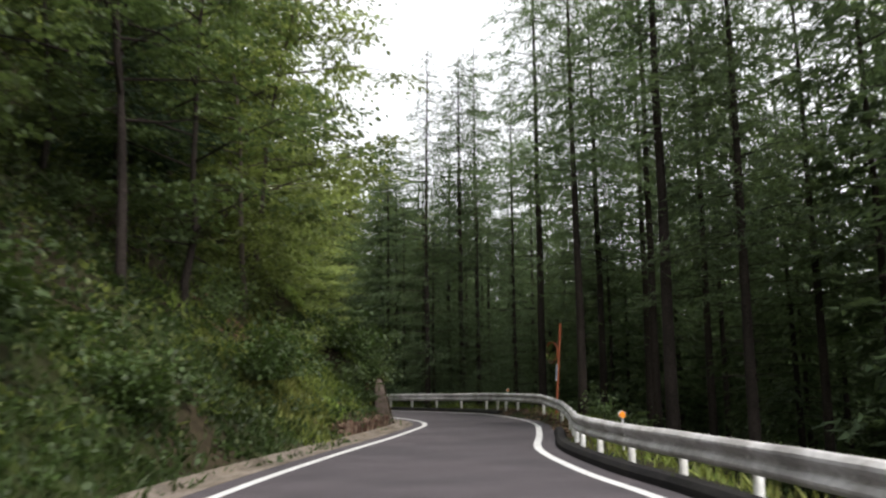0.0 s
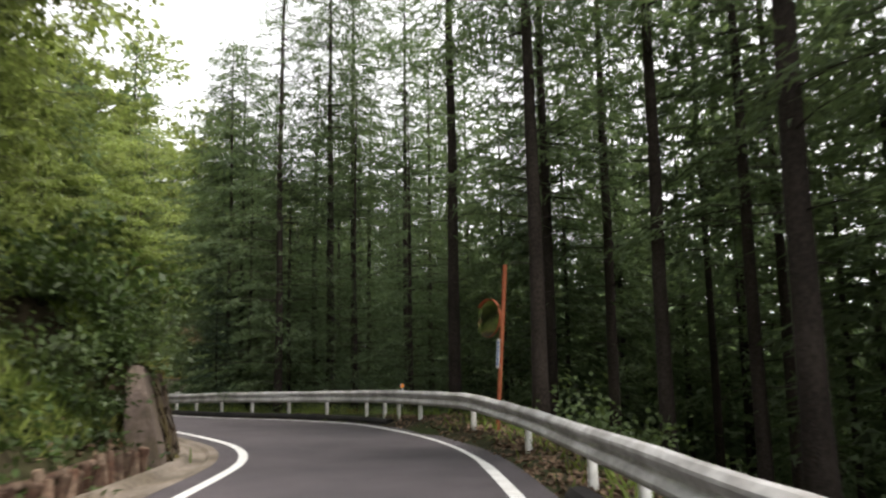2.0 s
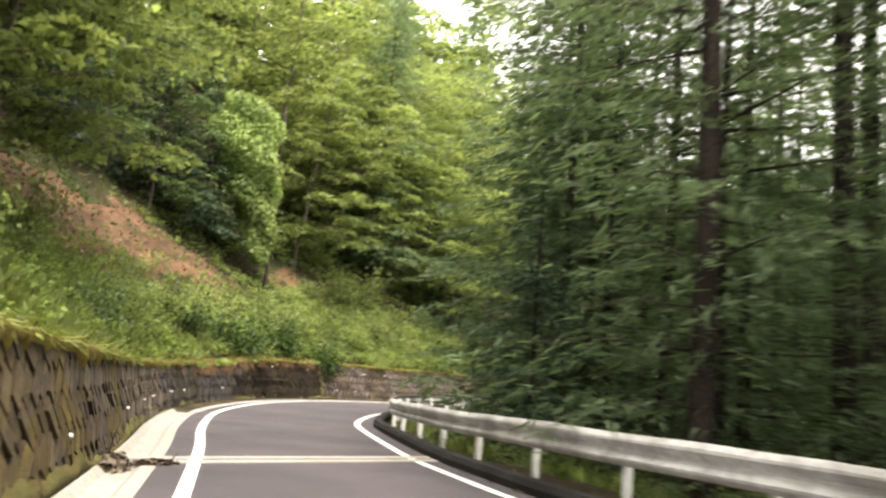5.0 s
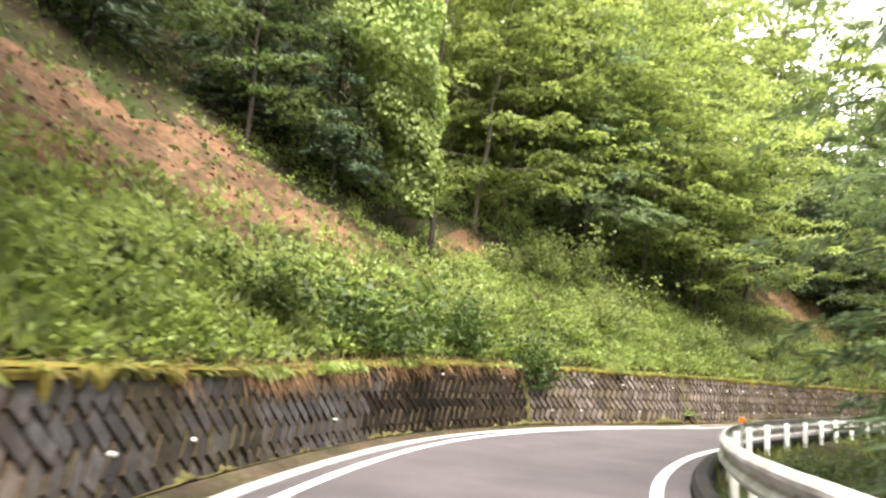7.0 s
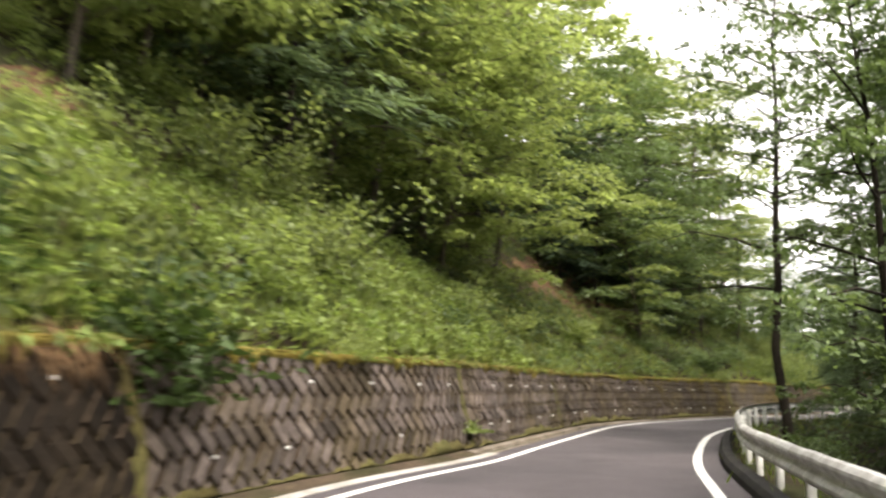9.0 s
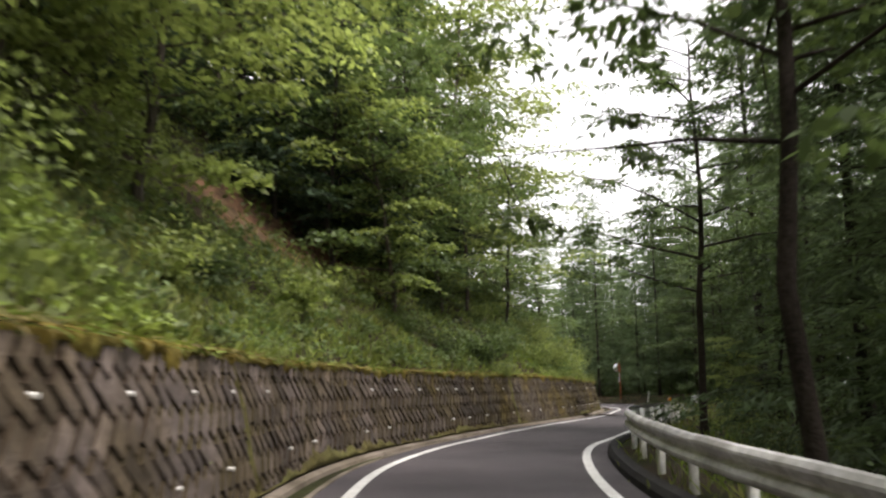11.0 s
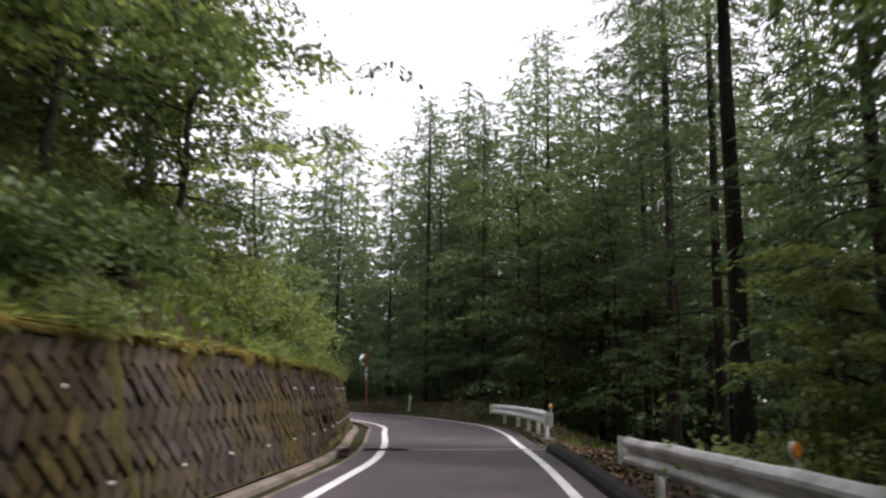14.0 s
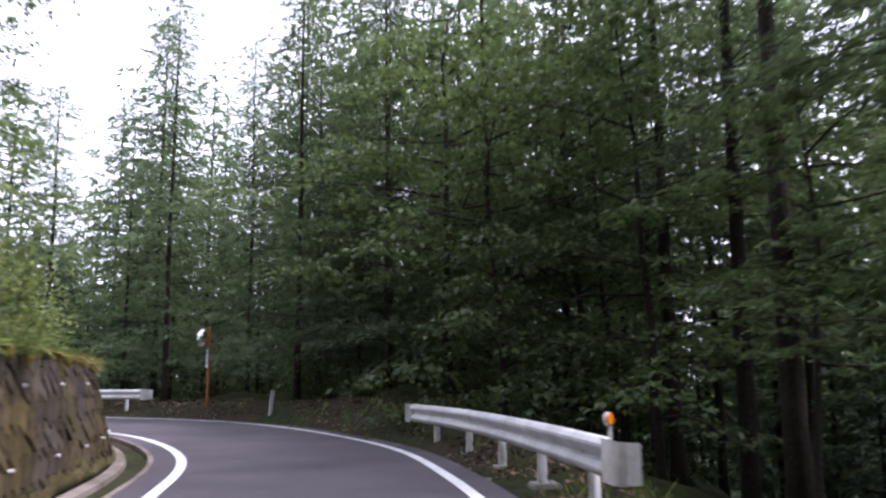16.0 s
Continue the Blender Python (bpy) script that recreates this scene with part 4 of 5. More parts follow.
debris_heap(4.35, 108.62, 0.9, 0.12, 0.025, -0.27, "twigs and dirt along the joint across the road", 8, 9)

# ---- trees ----
def make_conifer(name, seed, height, count, size, mat, bare=0.25, spread=2.6, limbs_share=1.0, sides=8, label="", droop=0.2, top=0.5, power=0.7, girth=0.0070):
    """A tall larch or fir: tapered trunk, whorls of limbs, and side branchlets that carry flat sprays of needles."""
    rng = np.random.default_rng(seed)
    root = thing(name, label, "tree")
    zs = np.linspace(-1.5, height, 9)
    sway = np.stack([np.cumsum(rng.normal(0, 0.022, 9)), np.cumsum(rng.normal(0, 0.022, 9)), zs], 1)
    sway[:, :2] -= sway[1, :2]
    r0 = girth * height
    g_ = Gather()
    g_.add(*tube_arrays(sway, np.interp(zs, [-1.5, 0, 1.5, height], [r0 * 1.5, r0 * 1.25, r0, 0.02]), sides))
    base, way, weight = [], [], []
    z = height * min(bare, 0.3) * 0.5
    while z < height - 0.2:
        u = z / height
        green = u > bare
        foot = np.array([np.interp(z, zs, sway[:, 0]), np.interp(z, zs, sway[:, 1]), z])
        full = spread * (1 - ((u - bare) / (1 - bare))) ** power + 0.3 if green else spread * 0.5
        turn = rng.uniform(0, 6.28)
        for k in range(5 if green else 3):
            a = turn + k * 6.28 / (5 if green else 3) + rng.normal(0, 0.3)
            ln = full * rng.uniform(0.5, 1.15)
            d = np.array([math.cos(a), math.sin(a), 0])
            sag = droop * rng.uniform(0.5, 1.5)
            t = np.linspace(0, 1, 3)[:, None]
            pts = foot + d * t * ln + np.array([0, 0, 1]) * (0.14 * ln * t - sag * ln * t ** 2)
            if rng.uniform() < limbs_share:
                g_.add(*tube_arrays(pts, [0.012 + 0.012 * ln / 2, 0.012, 0.004], 3))
            nb = max(3, int(ln * 4.5))
            q = np.linspace(0.12, 1.0, nb) + rng.normal(0, 0.03, nb)
            p0 = foot + d * (q * ln)[:, None] + np.array([0, 0, 1]) * (0.14 * ln * q - sag * ln * q ** 2)[:, None]
            sgn = np.where(np.arange(nb) % 2, 1.0, -1.0)
            bl = ln * (0.5 - 0.3 * q) * rng.uniform(0.55, 1.25, nb) + 0.12
            side = np.array([-d[1], d[0], 0])
            wb = unit(d * 0.75 + side * (sgn * rng.uniform(0.5, 1.0, nb))[:, None] + np.array([0, 0, -0.12 - droop * 0.45]) + rng.normal(0, 0.12, (nb, 3)))
            base.append(p0)
            way.append(wb * bl[:, None])
            weight.append(bl * (1.0 if green else 0.04) * (1.0 if u < 0.62 else top))
        z += rng.uniform(0.35, 0.8)
    part("trunk", g_.mesh("trunk", M_BARK), None, root)
    base, way, weight = np.concatenate(base), np.concatenate(way), np.concatenate(weight)
    weight *= rng.uniform(0.25, 1.75, len(weight))
    j = rng.choice(len(base), count, p=weight / weight.sum())
    q = rng.uniform(0.0, 1.05, count)
    long = np.linalg.norm(way[j], axis=1)
    c = base[j] + way[j] * q[:, None] + rng.normal(0, 1, (count, 3)) * np.array([0.08, 0.08, 0.022]) * (0.6 + size[0] * 1.5)
    c[:, 2] -= 0.14 * long * q ** 2 + rng.exponential(0.03, count)
    dd = unit(way[j]) + rng.normal(0, 1, (count, 3)) * np.array([0.48, 0.48, 0.24]) + np.array([0, 0, -0.14])
    part("crown", tris_mesh("crown", needles(c, dd, *size, rng), mat), None, root)
    return root


def make_broadleaf(name, seed, height, mat, count, leaf=0.15, spread=0.5, lean=0.0, bark=None, label="", low=0.25, twigs=0.35, clump=0.165, sprays=3):
    """A broadleaved tree: forked limbs that carry flat layered sprays of leaves; it leans towards its x axis."""
    rng = np.random.default_rng(seed)
    root = thing(name, label, "tree")
    g_ = Gather()
    zs = np.linspace(-0.8, height * 0.92, 9)
    tp = np.stack([lean * (zs.clip(0) / height) ** 1.5 * height + np.cumsum(rng.normal(0, 0.10, 9)), np.cumsum(rng.normal(0, 0.10, 9)), zs], 1)
    tp[:, :2] -= tp[1, :2]
    r0 = 0.009 * height + 0.01
    g_.add(*tube_arrays(tp, np.interp(zs, [-0.8, 0.2, height], [r0 * 1.5, r0, 0.02]), 8))
    tips, rad = [], []
    nb = int(12 + height * 1.2)
    for i in range(nb):
        u = low + (1 - low) * (i + rng.uniform()) / nb
        z = u * height * 0.92
        base = np.array([np.interp(z, zs, tp[:, k]) for k in range(3)])
        a = i * 2.4 + rng.normal(0, 0.4)
        ln = height * spread * (1.05 - abs(u - 0.45)) * rng.uniform(0.65, 1.1)
        d = np.array([math.cos(a) + lean * 1.2, math.sin(a), rng.uniform(0.1, 0.6)])
        t = np.linspace(0, 1, 4)[:, None]
        pts = base + d * t * ln + np.array([0, 0, -0.25 * ln]) * t ** 2 + rng.normal(0, 0.05 * ln, (4, 3)) * t
        g_.add(*tube_arrays(pts, np.linspace(0.02 + 0.015 * ln / 3, 0.006, 4), 4))
        for q in np.linspace(0.35, 1.0, sprays):
            p0 = np.array([np.interp(q, t[:, 0], pts[:, k]) for k in range(3)])
            p1 = p0 + unit(rng.normal(size=3) * np.array([1, 1, 0.3])) * ln * rng.uniform(0.1, 0.3)
            if rng.uniform() < twigs:
                g_.add(*tube_arrays(np.stack([p0, (p0 + p1) / 2 + rng.normal(0, 0.03, 3), p1]), [0.012, 0.008, 0.004], 3))
            tips.append(p1)
            rad.append(clump * height * spread * rng.uniform(0.55, 1.5))
    tips, rad = np.array(tips), np.array(rad)
    j = rng.choice(len(tips), count, p=rad ** 1.6 / (rad ** 1.6).sum())
    ang, rr = rng.uniform(0, 6.28, count), np.sqrt(rng.uniform(0, 1, count)) * rad[j] * (1.25 + 0.25 * rng.normal(size=count))
    rr *= 1 + 0.28 * np.sin(ang * 3 + j * 1.7)
    off = np.stack([rr * np.cos(ang), rr * np.sin(ang), rng.normal(0, 0.09, count) * rad[j]], 1)
    rr = np.abs(rr)
    c = tips[j] + off
    c[:, 2] -= 0.28 * rr ** 1.5 / np.sqrt(rad[j])
    d = unit(off * np.array([1, 1, 0.2])) + rng.normal(0, 0.45, (count, 3)) + np.array([0, 0, -0.3])
    part("trunk", g_.mesh("trunk", bark or M_BARK), None, root)
    part("crown", quads_mesh("crown", leaves(c, d, leaf, leaf * 0.62, rng, 0.2, 2.6), mat), None, root)
    return root


def make_bush(name, seed, size, mat, count, leaf=0.11, label="", category="shrub"):
    rng = np.random.default_rng(seed)
    root = thing(name, label, category)
    g_ = Gather()
    tips = []
    for i in range(12):
        a = rng.uniform(0, 6.28)
        d = np.array([math.cos(a) * rng.uniform(0.2, 1.0), math.sin(a) * rng.uniform(0.2, 1.0), rng.uniform(0.35, 1.0)])
        t = np.linspace(0, 1, 3)[:, None]
        pts = d * t * size * rng.uniform(0.7, 1.15) + rng.normal(0, 0.05, (3, 3)) * t + np.array([0, 0, -0.15])
        g_.add(*tube_arrays(pts, [0.016, 0.010, 0.004], 3))
        for q in (0.3, 0.55, 0.8, 1.0):
            tips.append(np.array([np.interp(q, t[:, 0], pts[:, k]) for k in range(3)]))
    tips = np.array(tips)
    j = rng.integers(0, len(tips), count)
    off = rng.normal(size=(count, 3)) * np.array([1, 1, 0.5]) * size * 0.19
    c = tips[j] + off
    c[:, 2] = np.maximum(c[:, 2], 0.02)
    d = unit(off) + rng.normal(0, 0.5, (count, 3)) + np.array([0, 0, 0.05])
    part("stem", g_.mesh("stem", M_BARK), None, root)
    part("foliage", quads_mesh("foliage", leaves(c, d, leaf, leaf * 0.62, rng, 0.2), mat), None, root)
    return root


LARCH = "tall slender larch with dark trunk and feathery grey-green needles"
FIR = "dark green fir with drooping boughs on the downhill side"
BROAD = "broadleaved tree with layered bright green leaves on the hillside"
DARK = "broadleaved tree with dark green leaves beyond the rail"
larches = [make_conifer("larch_tree", 21 + i, 20 + 1.5 * i, (12500, 8000, 7500)[i], ((0.25, 0.046), (0.33, 0.058), (0.35, 0.062))[i], M_NEEDLE, (0.06, 0.3, 0.42)[i], 3.0, 0.8, label=LARCH, top=0.95, power=0.5, girth=0.0082) for i in range(3)]
larches_full = [make_conifer("larch_tree", 36 + i, 19 + 2 * i, 13000, (0.36, 0.072), M_NEEDLE, 0.1, 3.6, 0.5, label=LARCH, top=1.4, power=0.42) for i in range(2)]
larches_mid = [make_conifer("larch_tree", 26 + i, 20 + 1.5 * i, 2900, (0.56, 0.17), M_NEEDLE, (0.12, 0.25, 0.36)[i], 3.0, 0.3, 6, label=LARCH, top=0.95, power=0.45) for i in range(3)]
larches_far = [make_conifer("larch_tree", 31 + i, 20 + 1.5 * i, 1700, (0.8, 0.29), M_NEEDLE, 0.06 + 0.1 * i, 3.2, 0.0, 5, label=LARCH) for i in range(3)]
firs = [make_conifer("fir_tree", 41 + i, 9 + 3 * i, 5200, (0.36, 0.085), M_FIR, 0.05, 2.6, 0.5, label=FIR, droop=0.35) for i in range(2)]
broads = [make_broadleaf("broadleaf_tree", 51 + i, 8.5 + 1.2 * i, M_LEAF, 6800, 0.21, 0.36, 0.16, M_BARK_PALE, BROAD, 0.08) for i in range(3)]
broads_far = [make_broadleaf("broadleaf_tree", 56 + i, 10.0 + 1.5 * i, M_LEAF, 2600, 0.42, 0.34, 0.1, M_BARK_PALE, BROAD, 0.1, 0.0) for i in range(3)]
broads_dark = [make_broadleaf("broadleaf_tree", 61 + i, 9.0 + 1.5 * i, M_LEAF_DARK, 4200, 0.19, 0.32, 0.0, M_BARK, DARK, 0.12) for i in range(2)]
bushes = [make_bush("bush", 71 + i, 1.1 + 0.3 * i, M_LEAF, 850, 0.15, "leafy green shrub on the bank") for i in range(3)]
bushes_fine = [make_bush("bush", 78 + i, 1.5, M_LEAF, 1500, 0.115, "bushy green shrub above the wall") for i in range(2)]
bushes_dark = [make_bush("bush", 81 + i, 1.2 + 0.3 * i, M_LEAF_DARK, 850, 0.15, "dark green shrub at the wood's edge") for i in range(2)]
spreading = [make_broadleaf("roadside_tree", 66, 12.0, M_LEAF_DARK, 15000, 0.135, 0.36, 0.0, M_BARK, "dark-trunked roadside tree with long boughs reaching over the road", 0.34, 1.0, 0.055, 9)]
thicket = [make_bush("shrub", 75 + i, 1.6, M_LEAF_SHRUB_SHADE, 1900, 0.165, "dense rounded dark green shrub overhanging the wall") for i in range(2)]
tall_broads = [make_broadleaf("broadleaf_tree", 58 + i, 15.0 + i, M_LEAF, 7000, 0.27, 0.34, 0.06, M_BARK_PALE, "tall broadleaved tree with bright green crown high on the slope", 0.12) for i in range(2)]
broads_mid = [make_broadleaf("broadleaf_tree", 68, 10.5, M_LEAF_DARK, 6000, 0.20, 0.40, 0.0, M_BARK, "spreading broadleaved tree with a rounded deep green crown", 0.1)]
slender = [make_broadleaf("slender_tree", 65, 13.0, M_LEAF_DARK, 6500, 0.17, 0.28, 0.0, M_BARK, "slender tree with thin dark trunk and light leaves", 0.32, 1.0, 0.12)]
used = set()
PICK = np.random.default_rng(3)


def plant(pool, x, y, scale=1.0, group="", turn=None, sink=0.05):
    """Sets a copy of a prepared plant on the ground (the first use moves the original)."""
    src = pool[PICK.integers(0, len(pool))]
    z = float(ground_height(np.array([[x, y]]))[0])
    m = pose(x, y, z - sink, 0, 0, PICK.uniform(0, 360) if turn is None else turn)
    if src.name not in used:
        used.add(src.name)
        ob = src
        ob.matrix_basis = m
    else:
        ob = copy_thing(src, m)
    ob.scale = (scale, scale, scale * PICK.uniform(0.92, 1.1))
    if group:
        ob["group"] = group
    return ob


def to_road(x, y):
    """The bearing, in degrees, that points downhill to the road from a place on the bank."""
    j = ((XL - np.array([x, y])) ** 2).sum(1).argmin()
    v = XL[j] - np.array([x, y])
    return math.degrees(math.atan2(v[1], v[0]))


def scatter(n_try, lo, hi, dmin, dmax, gap, seed, side, taken):
    rng = np.random.default_rng(seed)
    p = np.stack([rng.uniform(lo[0], hi[0], n_try), rng.uniform(lo[1], hi[1], n_try)], 1)
    dl, _ = side_distance(p, XL)
    dr, _ = side_distance(p, XR)
    d = dl if side == "left" else -dr
    ok = (d > dmin) & (d < dmax) & ((dl > 0) if side == "left" else (dr < 0))
    out = []
    for q, dd in zip(p[ok], d[ok]):
        if all((q[0] - a[0]) ** 2 + (q[1] - a[1]) ** 2 > gap ** 2 for a in taken):
            taken.append((q[0], q[1]))
            out.append((q[0], q[1], dd))
    return out


WOOD, HILL = "wood below the road", "trees on the hillside"
# trunks that stand out singly
SINGLE_LARCH = [(8.1, 21.6), (11.7, 25.2), (5.25, 31.1), (8.0, 30.9), (9.6, 38.3), (6.4, 23.1), (4.6, 38.2), (4.0, 46.0), (-1.3, 51.5), (1.05, 46.3), (-0.9, 44.8), (9.9, 30.4), (7.1, 36.5), (2.1, 49.4), (16.5, 111.7), (20.4, 116.4), (18.5, 113.6), (14.7, 108.5), (16.5, 136.4), (20.0, 131.0), (20.6, 137.6), (24.0, 143.2), (13.6, 142.0), (17.4, 143.5)]
for x, y in SINGLE_LARCH:
    plant(larches[1:] if y < 40 else larches if y < 128 else larches_full, x, y, PICK.uniform(0.92, 1.05) * (1.0 if y < 128 else 0.76), "larches beside the road")
for x, y in ((0.4, 53.0), (2.9, 51.2), (1.6, 57.4), (-1.8, 57.0), (4.6, 55.0), (-3.4, 61.8), (6.4, 58.6)):
    plant(larches[:1], x, y, PICK.uniform(0.9, 1.05), WOOD)
for x, y, s in ((-0.6, 46.4, 0.62), (1.9, 44.0, 0.7), (-2.6, 52.6, 0.7), (3.6, 41.2, 0.6)):
    plant(larches[:1], x, y, s, WOOD)
for x, y in ((-4.6, 58.6), (-3.2, 55.0), (-4.4, 65.0), (5.6, 50.2), (8.2, 46.8), (9.8, 52.4), (11.4, 57.2), (12.6, 45.6), (2.6, 90.6), (3.4, 87.0), (2.8, 82.5), (8.8, 42.8), (13.6, 50.8), (7.2, 54.8), (-3.7, 53.8)):
    plant(larches_full, x, y, PICK.uniform(0.9, 1.05), WOOD)
plant(firs, -3.6, 48.7, 0.55, "firs beside the rail")
plant(larches, -4.5, 57.2, 0.6, "larches beside the road")
for x, y in ((-0.6, 85.0), (0.2, 80.0)):
    plant(larches_full, x, y, 0.95, WOOD)
plant(slender, -5.4, 82.0, 1.0, "trees beyond the rail")
for x, y, s in ((6.4, 99.0, 0.9), (13.5, 104.5, 1.0), (11.0, 99.5, 0.8), (19.8, 117.5, 1.1), (17.0, 114.5, 0.9)):
    plant(broads_dark, x, y, s, "trees beyond the rail")
plant(broads_mid, 16.9, 118.4, 0.9, "trees beyond the rail", 120)
plant(broads_mid, 18.2, 121.6, 1.05, "trees beyond the rail", 200)
plant(broads_mid, 20.6, 119.2, 1.15, "trees beyond the rail", 80)
for x, y in ((22.0, 124.2), (24.4, 128.0), (17.6, 128.4), (20.2, 127.0), (21.2, 130.8), (18.6, 125.0)):
    plant(larches_full, x, y, 0.95 if y < 125 else 0.72, WOOD)
for x, y in ((7.2, 93.6), (8.6, 97.4), (9.8, 101.2)):
    plant(larches[1:], x, y, 0.95, WOOD)
plant(spreading, 1.5, 95.7, 1.0, "trees beyond the rail", 110)
plant(spreading, 15.6, 111.0, 0.62, "trees beyond the rail", 150)
plant(spreading, -6.3, 15.6, 0.95, HILL, 10)
plant(larches, 4.6, 91.0, 1.0, WOOD)
for x, y, s in ((5.4, 99.4, 0.4),):
    plant(broads, x, y, s, "trees beyond the rail")
for x, y, s in ((3.8, 97.0, 0.9), (6.9, 101.6, 0.5), (5.2, 96.4, 1.3), (3.6, 98.8, 0.8), (5.4, 99.8, 1.0)):
    plant(bushes_fine, x, y, s, "undergrowth below the road")
taken = list(SINGLE_LARCH) + [(-4.6, 58.6), (-3.2, 55.0), (-4.4, 65.0), (5.6, 50.2), (8.2, 46.8), (9.8, 52.4), (11.4, 57.2), (12.6, 45.6), (0.4, 53.0), (2.9, 51.2), (1.6, 57.4), (-1.8, 57.0), (4.6, 55.0), (-3.4, 61.8), (6.4, 58.6), (-4.5, 57.2), (-5.4, 82), (1.1, 95.6), (4.4, 91.5), (6.4, 99.0), (13.5, 104.5), (11, 99.5), (17.5, 120.5), (19.8, 117.5)]
for x, y, d in scatter(900, (-12, 42), (8, 56), 2.8, 6.0, 4.0, 17, "right", taken):
    plant(larches[1:] if d < 4.5 and y < 38 else larches[:1], x, y, PICK.uniform(0.8, 1.0), WOOD)
for x, y, d in scatter(2500, (-12, 10), (45, 150), 3.4, 9.5, 4.0, 1, "right", taken):
    r = PICK.uniform()
    if y < 40:
        plant(larches_full if PICK.uniform() < 0.06 and x > 6 and y > 33 else larches[1:], x, y, PICK.uniform(0.9, 1.1), WOOD)
        continue
    if r < 0.5:
        plant(larches if d < 5.6 else larches_mid, x, y, PICK.uniform(0.85, 1.1), WOOD)
    elif r < 0.78 and not 92 < y < 118:
        plant(firs, x, y, PICK.uniform(0.7, 1.1), WOOD)
    elif r < 0.78:
        plant(larches[1:], x, y, PICK.uniform(0.85, 1.05), WOOD)
    else:
        plant(broads_dark, x, y, PICK.uniform(0.7, 1.05), WOOD)
for x, y, d in scatter(4000, (-12, 14), (60, 158), 9.5, 20.0, 2.8, 2, "right", taken):
    plant(larches_mid if PICK.uniform() < 0.8 or y < 34 else firs, x, y, PICK.uniform(0.85, 1.1), WOOD)
for x, y, d in scatter(4000, (-12, 20), (80, 175), 20.0, 36.0, 3.5, 12, "right", taken):
    plant(larches_far, x, y, PICK.uniform(0.9, 1.15), WOOD)
tk = []
for x, y, d in scatter(700, (-10, 38), (10, 64), 1.5, 3.4, 1.15, 18, "right", tk):
    plant(bushes_dark if PICK.uniform() < 0.6 else bushes_fine, x, y, PICK.uniform(0.35, 0.6), "undergrowth below the road")
for x, y, d in scatter(900, (-10, 0), (30, 140), 2.3, 9.0, 2.2, 4, "right", tk):
    if y < 32 and PICK.uniform() < 0.6:
        continue
    if 103 < y < 118 and d < 6:
        continue
    plant(bushes_dark, x, y, PICK.uniform(0.6, 1.0) * (1 + 0.09 * (d - 2.3)), "undergrowth below the road")

for ya in np.arange(38.5, 56.0, 1.25):
    j = np.abs(XR[:, 1] - ya).argmin()
    x, y = XR[j] - left_of(XR)[j] * PICK.uniform(1.9, 2.5)
    plant(bushes_fine if PICK.uniform() < 0.6 else bushes_dark, x, y, PICK.uniform(0.45, 0.65), "undergrowth below the road")

# the hillside above the road
tl = []
for ya, d, s in ((70.6, 7.0, 1.1), (73.6, 8.2, 1.2), (76.6, 8.6, 1.25), (79.8, 6.8, 1.1), (82.6, 6.6, 1.2), (85.4, 5.4, 1.0), (88.6, 5.2, 1.0)):
    j = np.abs(XL[:, 1] - ya).argmin()
    x, y = XL[j] + left_of(XL)[j] * d
    plant(broads, x, y, s, HILL, to_road(x, y))
    tl.append((x, y))
for ya, d, s in ((119.5, 4.4, 0.7), (124.0, 4.6, 0.75), (96.5, 5.4, 0.9), (100.0, 4.8, 0.95), (104.0, 4.4, 0.9), (108.0, 4.2, 0.75), (3.0, 4.8, 0.95), (7.0, 6.4, 0.9), (-2.0, 5.0, 0.9)):
    j = np.abs(XL[:, 1] - ya).argmin()
    x, y = XL[j] + left_of(XL)[j] * d
    plant(broads_mid, x, y, s, HILL)
    tl.append((x, y))
for x, y in ((-6.9, 98.9), (-4.0, 105.0)):
    plant(broads, x, y, 0.85, HILL, to_road(x, y) + 180)
    tl.append((x, y))
def along(x, y):
    """The place along the road, by its y, that lies nearest."""
    return XL[((XL - np.array([x, y])) ** 2).sum(1).argmin(), 1]


for x, y in ((-22.6, 63.4), (-23.6, 66.4), (-25.2, 61.2), (-25.6, 58.0), (-22.2, 68.2), (-6.6, 103.8), (-4.2, 107.2), (-7.8, 106.0), (-10.5, 103.0)):
    plant(broads_dark, x, y, PICK.uniform(0.75, 0.95), HILL, to_road(x, y))
    tl.append((x, y))
for ya, d in ((47.5, 6.2), (50.5, 5.9), (53.2, 7.2), (49.5, 8.4), (45.0, 6.6), (41.5, 6.4), (38.0, 6.6), (34.5, 7.0), (43.0, 8.6)):
    j = np.abs(XL[:, 1] - ya).argmin()
    x, y = XL[j] + left_of(XL)[j] * d
    plant(broads, x, y, PICK.uniform(1.15, 1.35), HILL, to_road(x, y))
    tl.append((x, y))
for ya, d in ((30, 9.0), (33, 12.5), (36, 8.4), (39, 11.5), (42, 9.6), (46, 12.0), (34, 16.5), (41, 16.0), (50, 12.5), (72, 10.5), (76, 9.0), (79, 12.0), (82, 8.2), (85, 10.8), (88, 8.0), (91, 10.6), (96, 8.6), (98.5, 10.8), (101, 7.6), (104, 9.4), (107, 6.8), (110, 8.6), (113, 6.6), (67, 14.0), (63, 15.0), (86, 6.4), (92, 13.5)):
    j = np.abs(XL[:, 1] - ya).argmin()
    x, y = XL[j] + left_of(XL)[j] * d
    if 95 < ya < 106:
        plant(broads_mid, x, y, PICK.uniform(1.2, 1.4), HILL)
    else:
        plant(tall_broads, x, y, PICK.uniform(0.85, 1.1), HILL, to_road(x, y))
    tl.append((x, y))
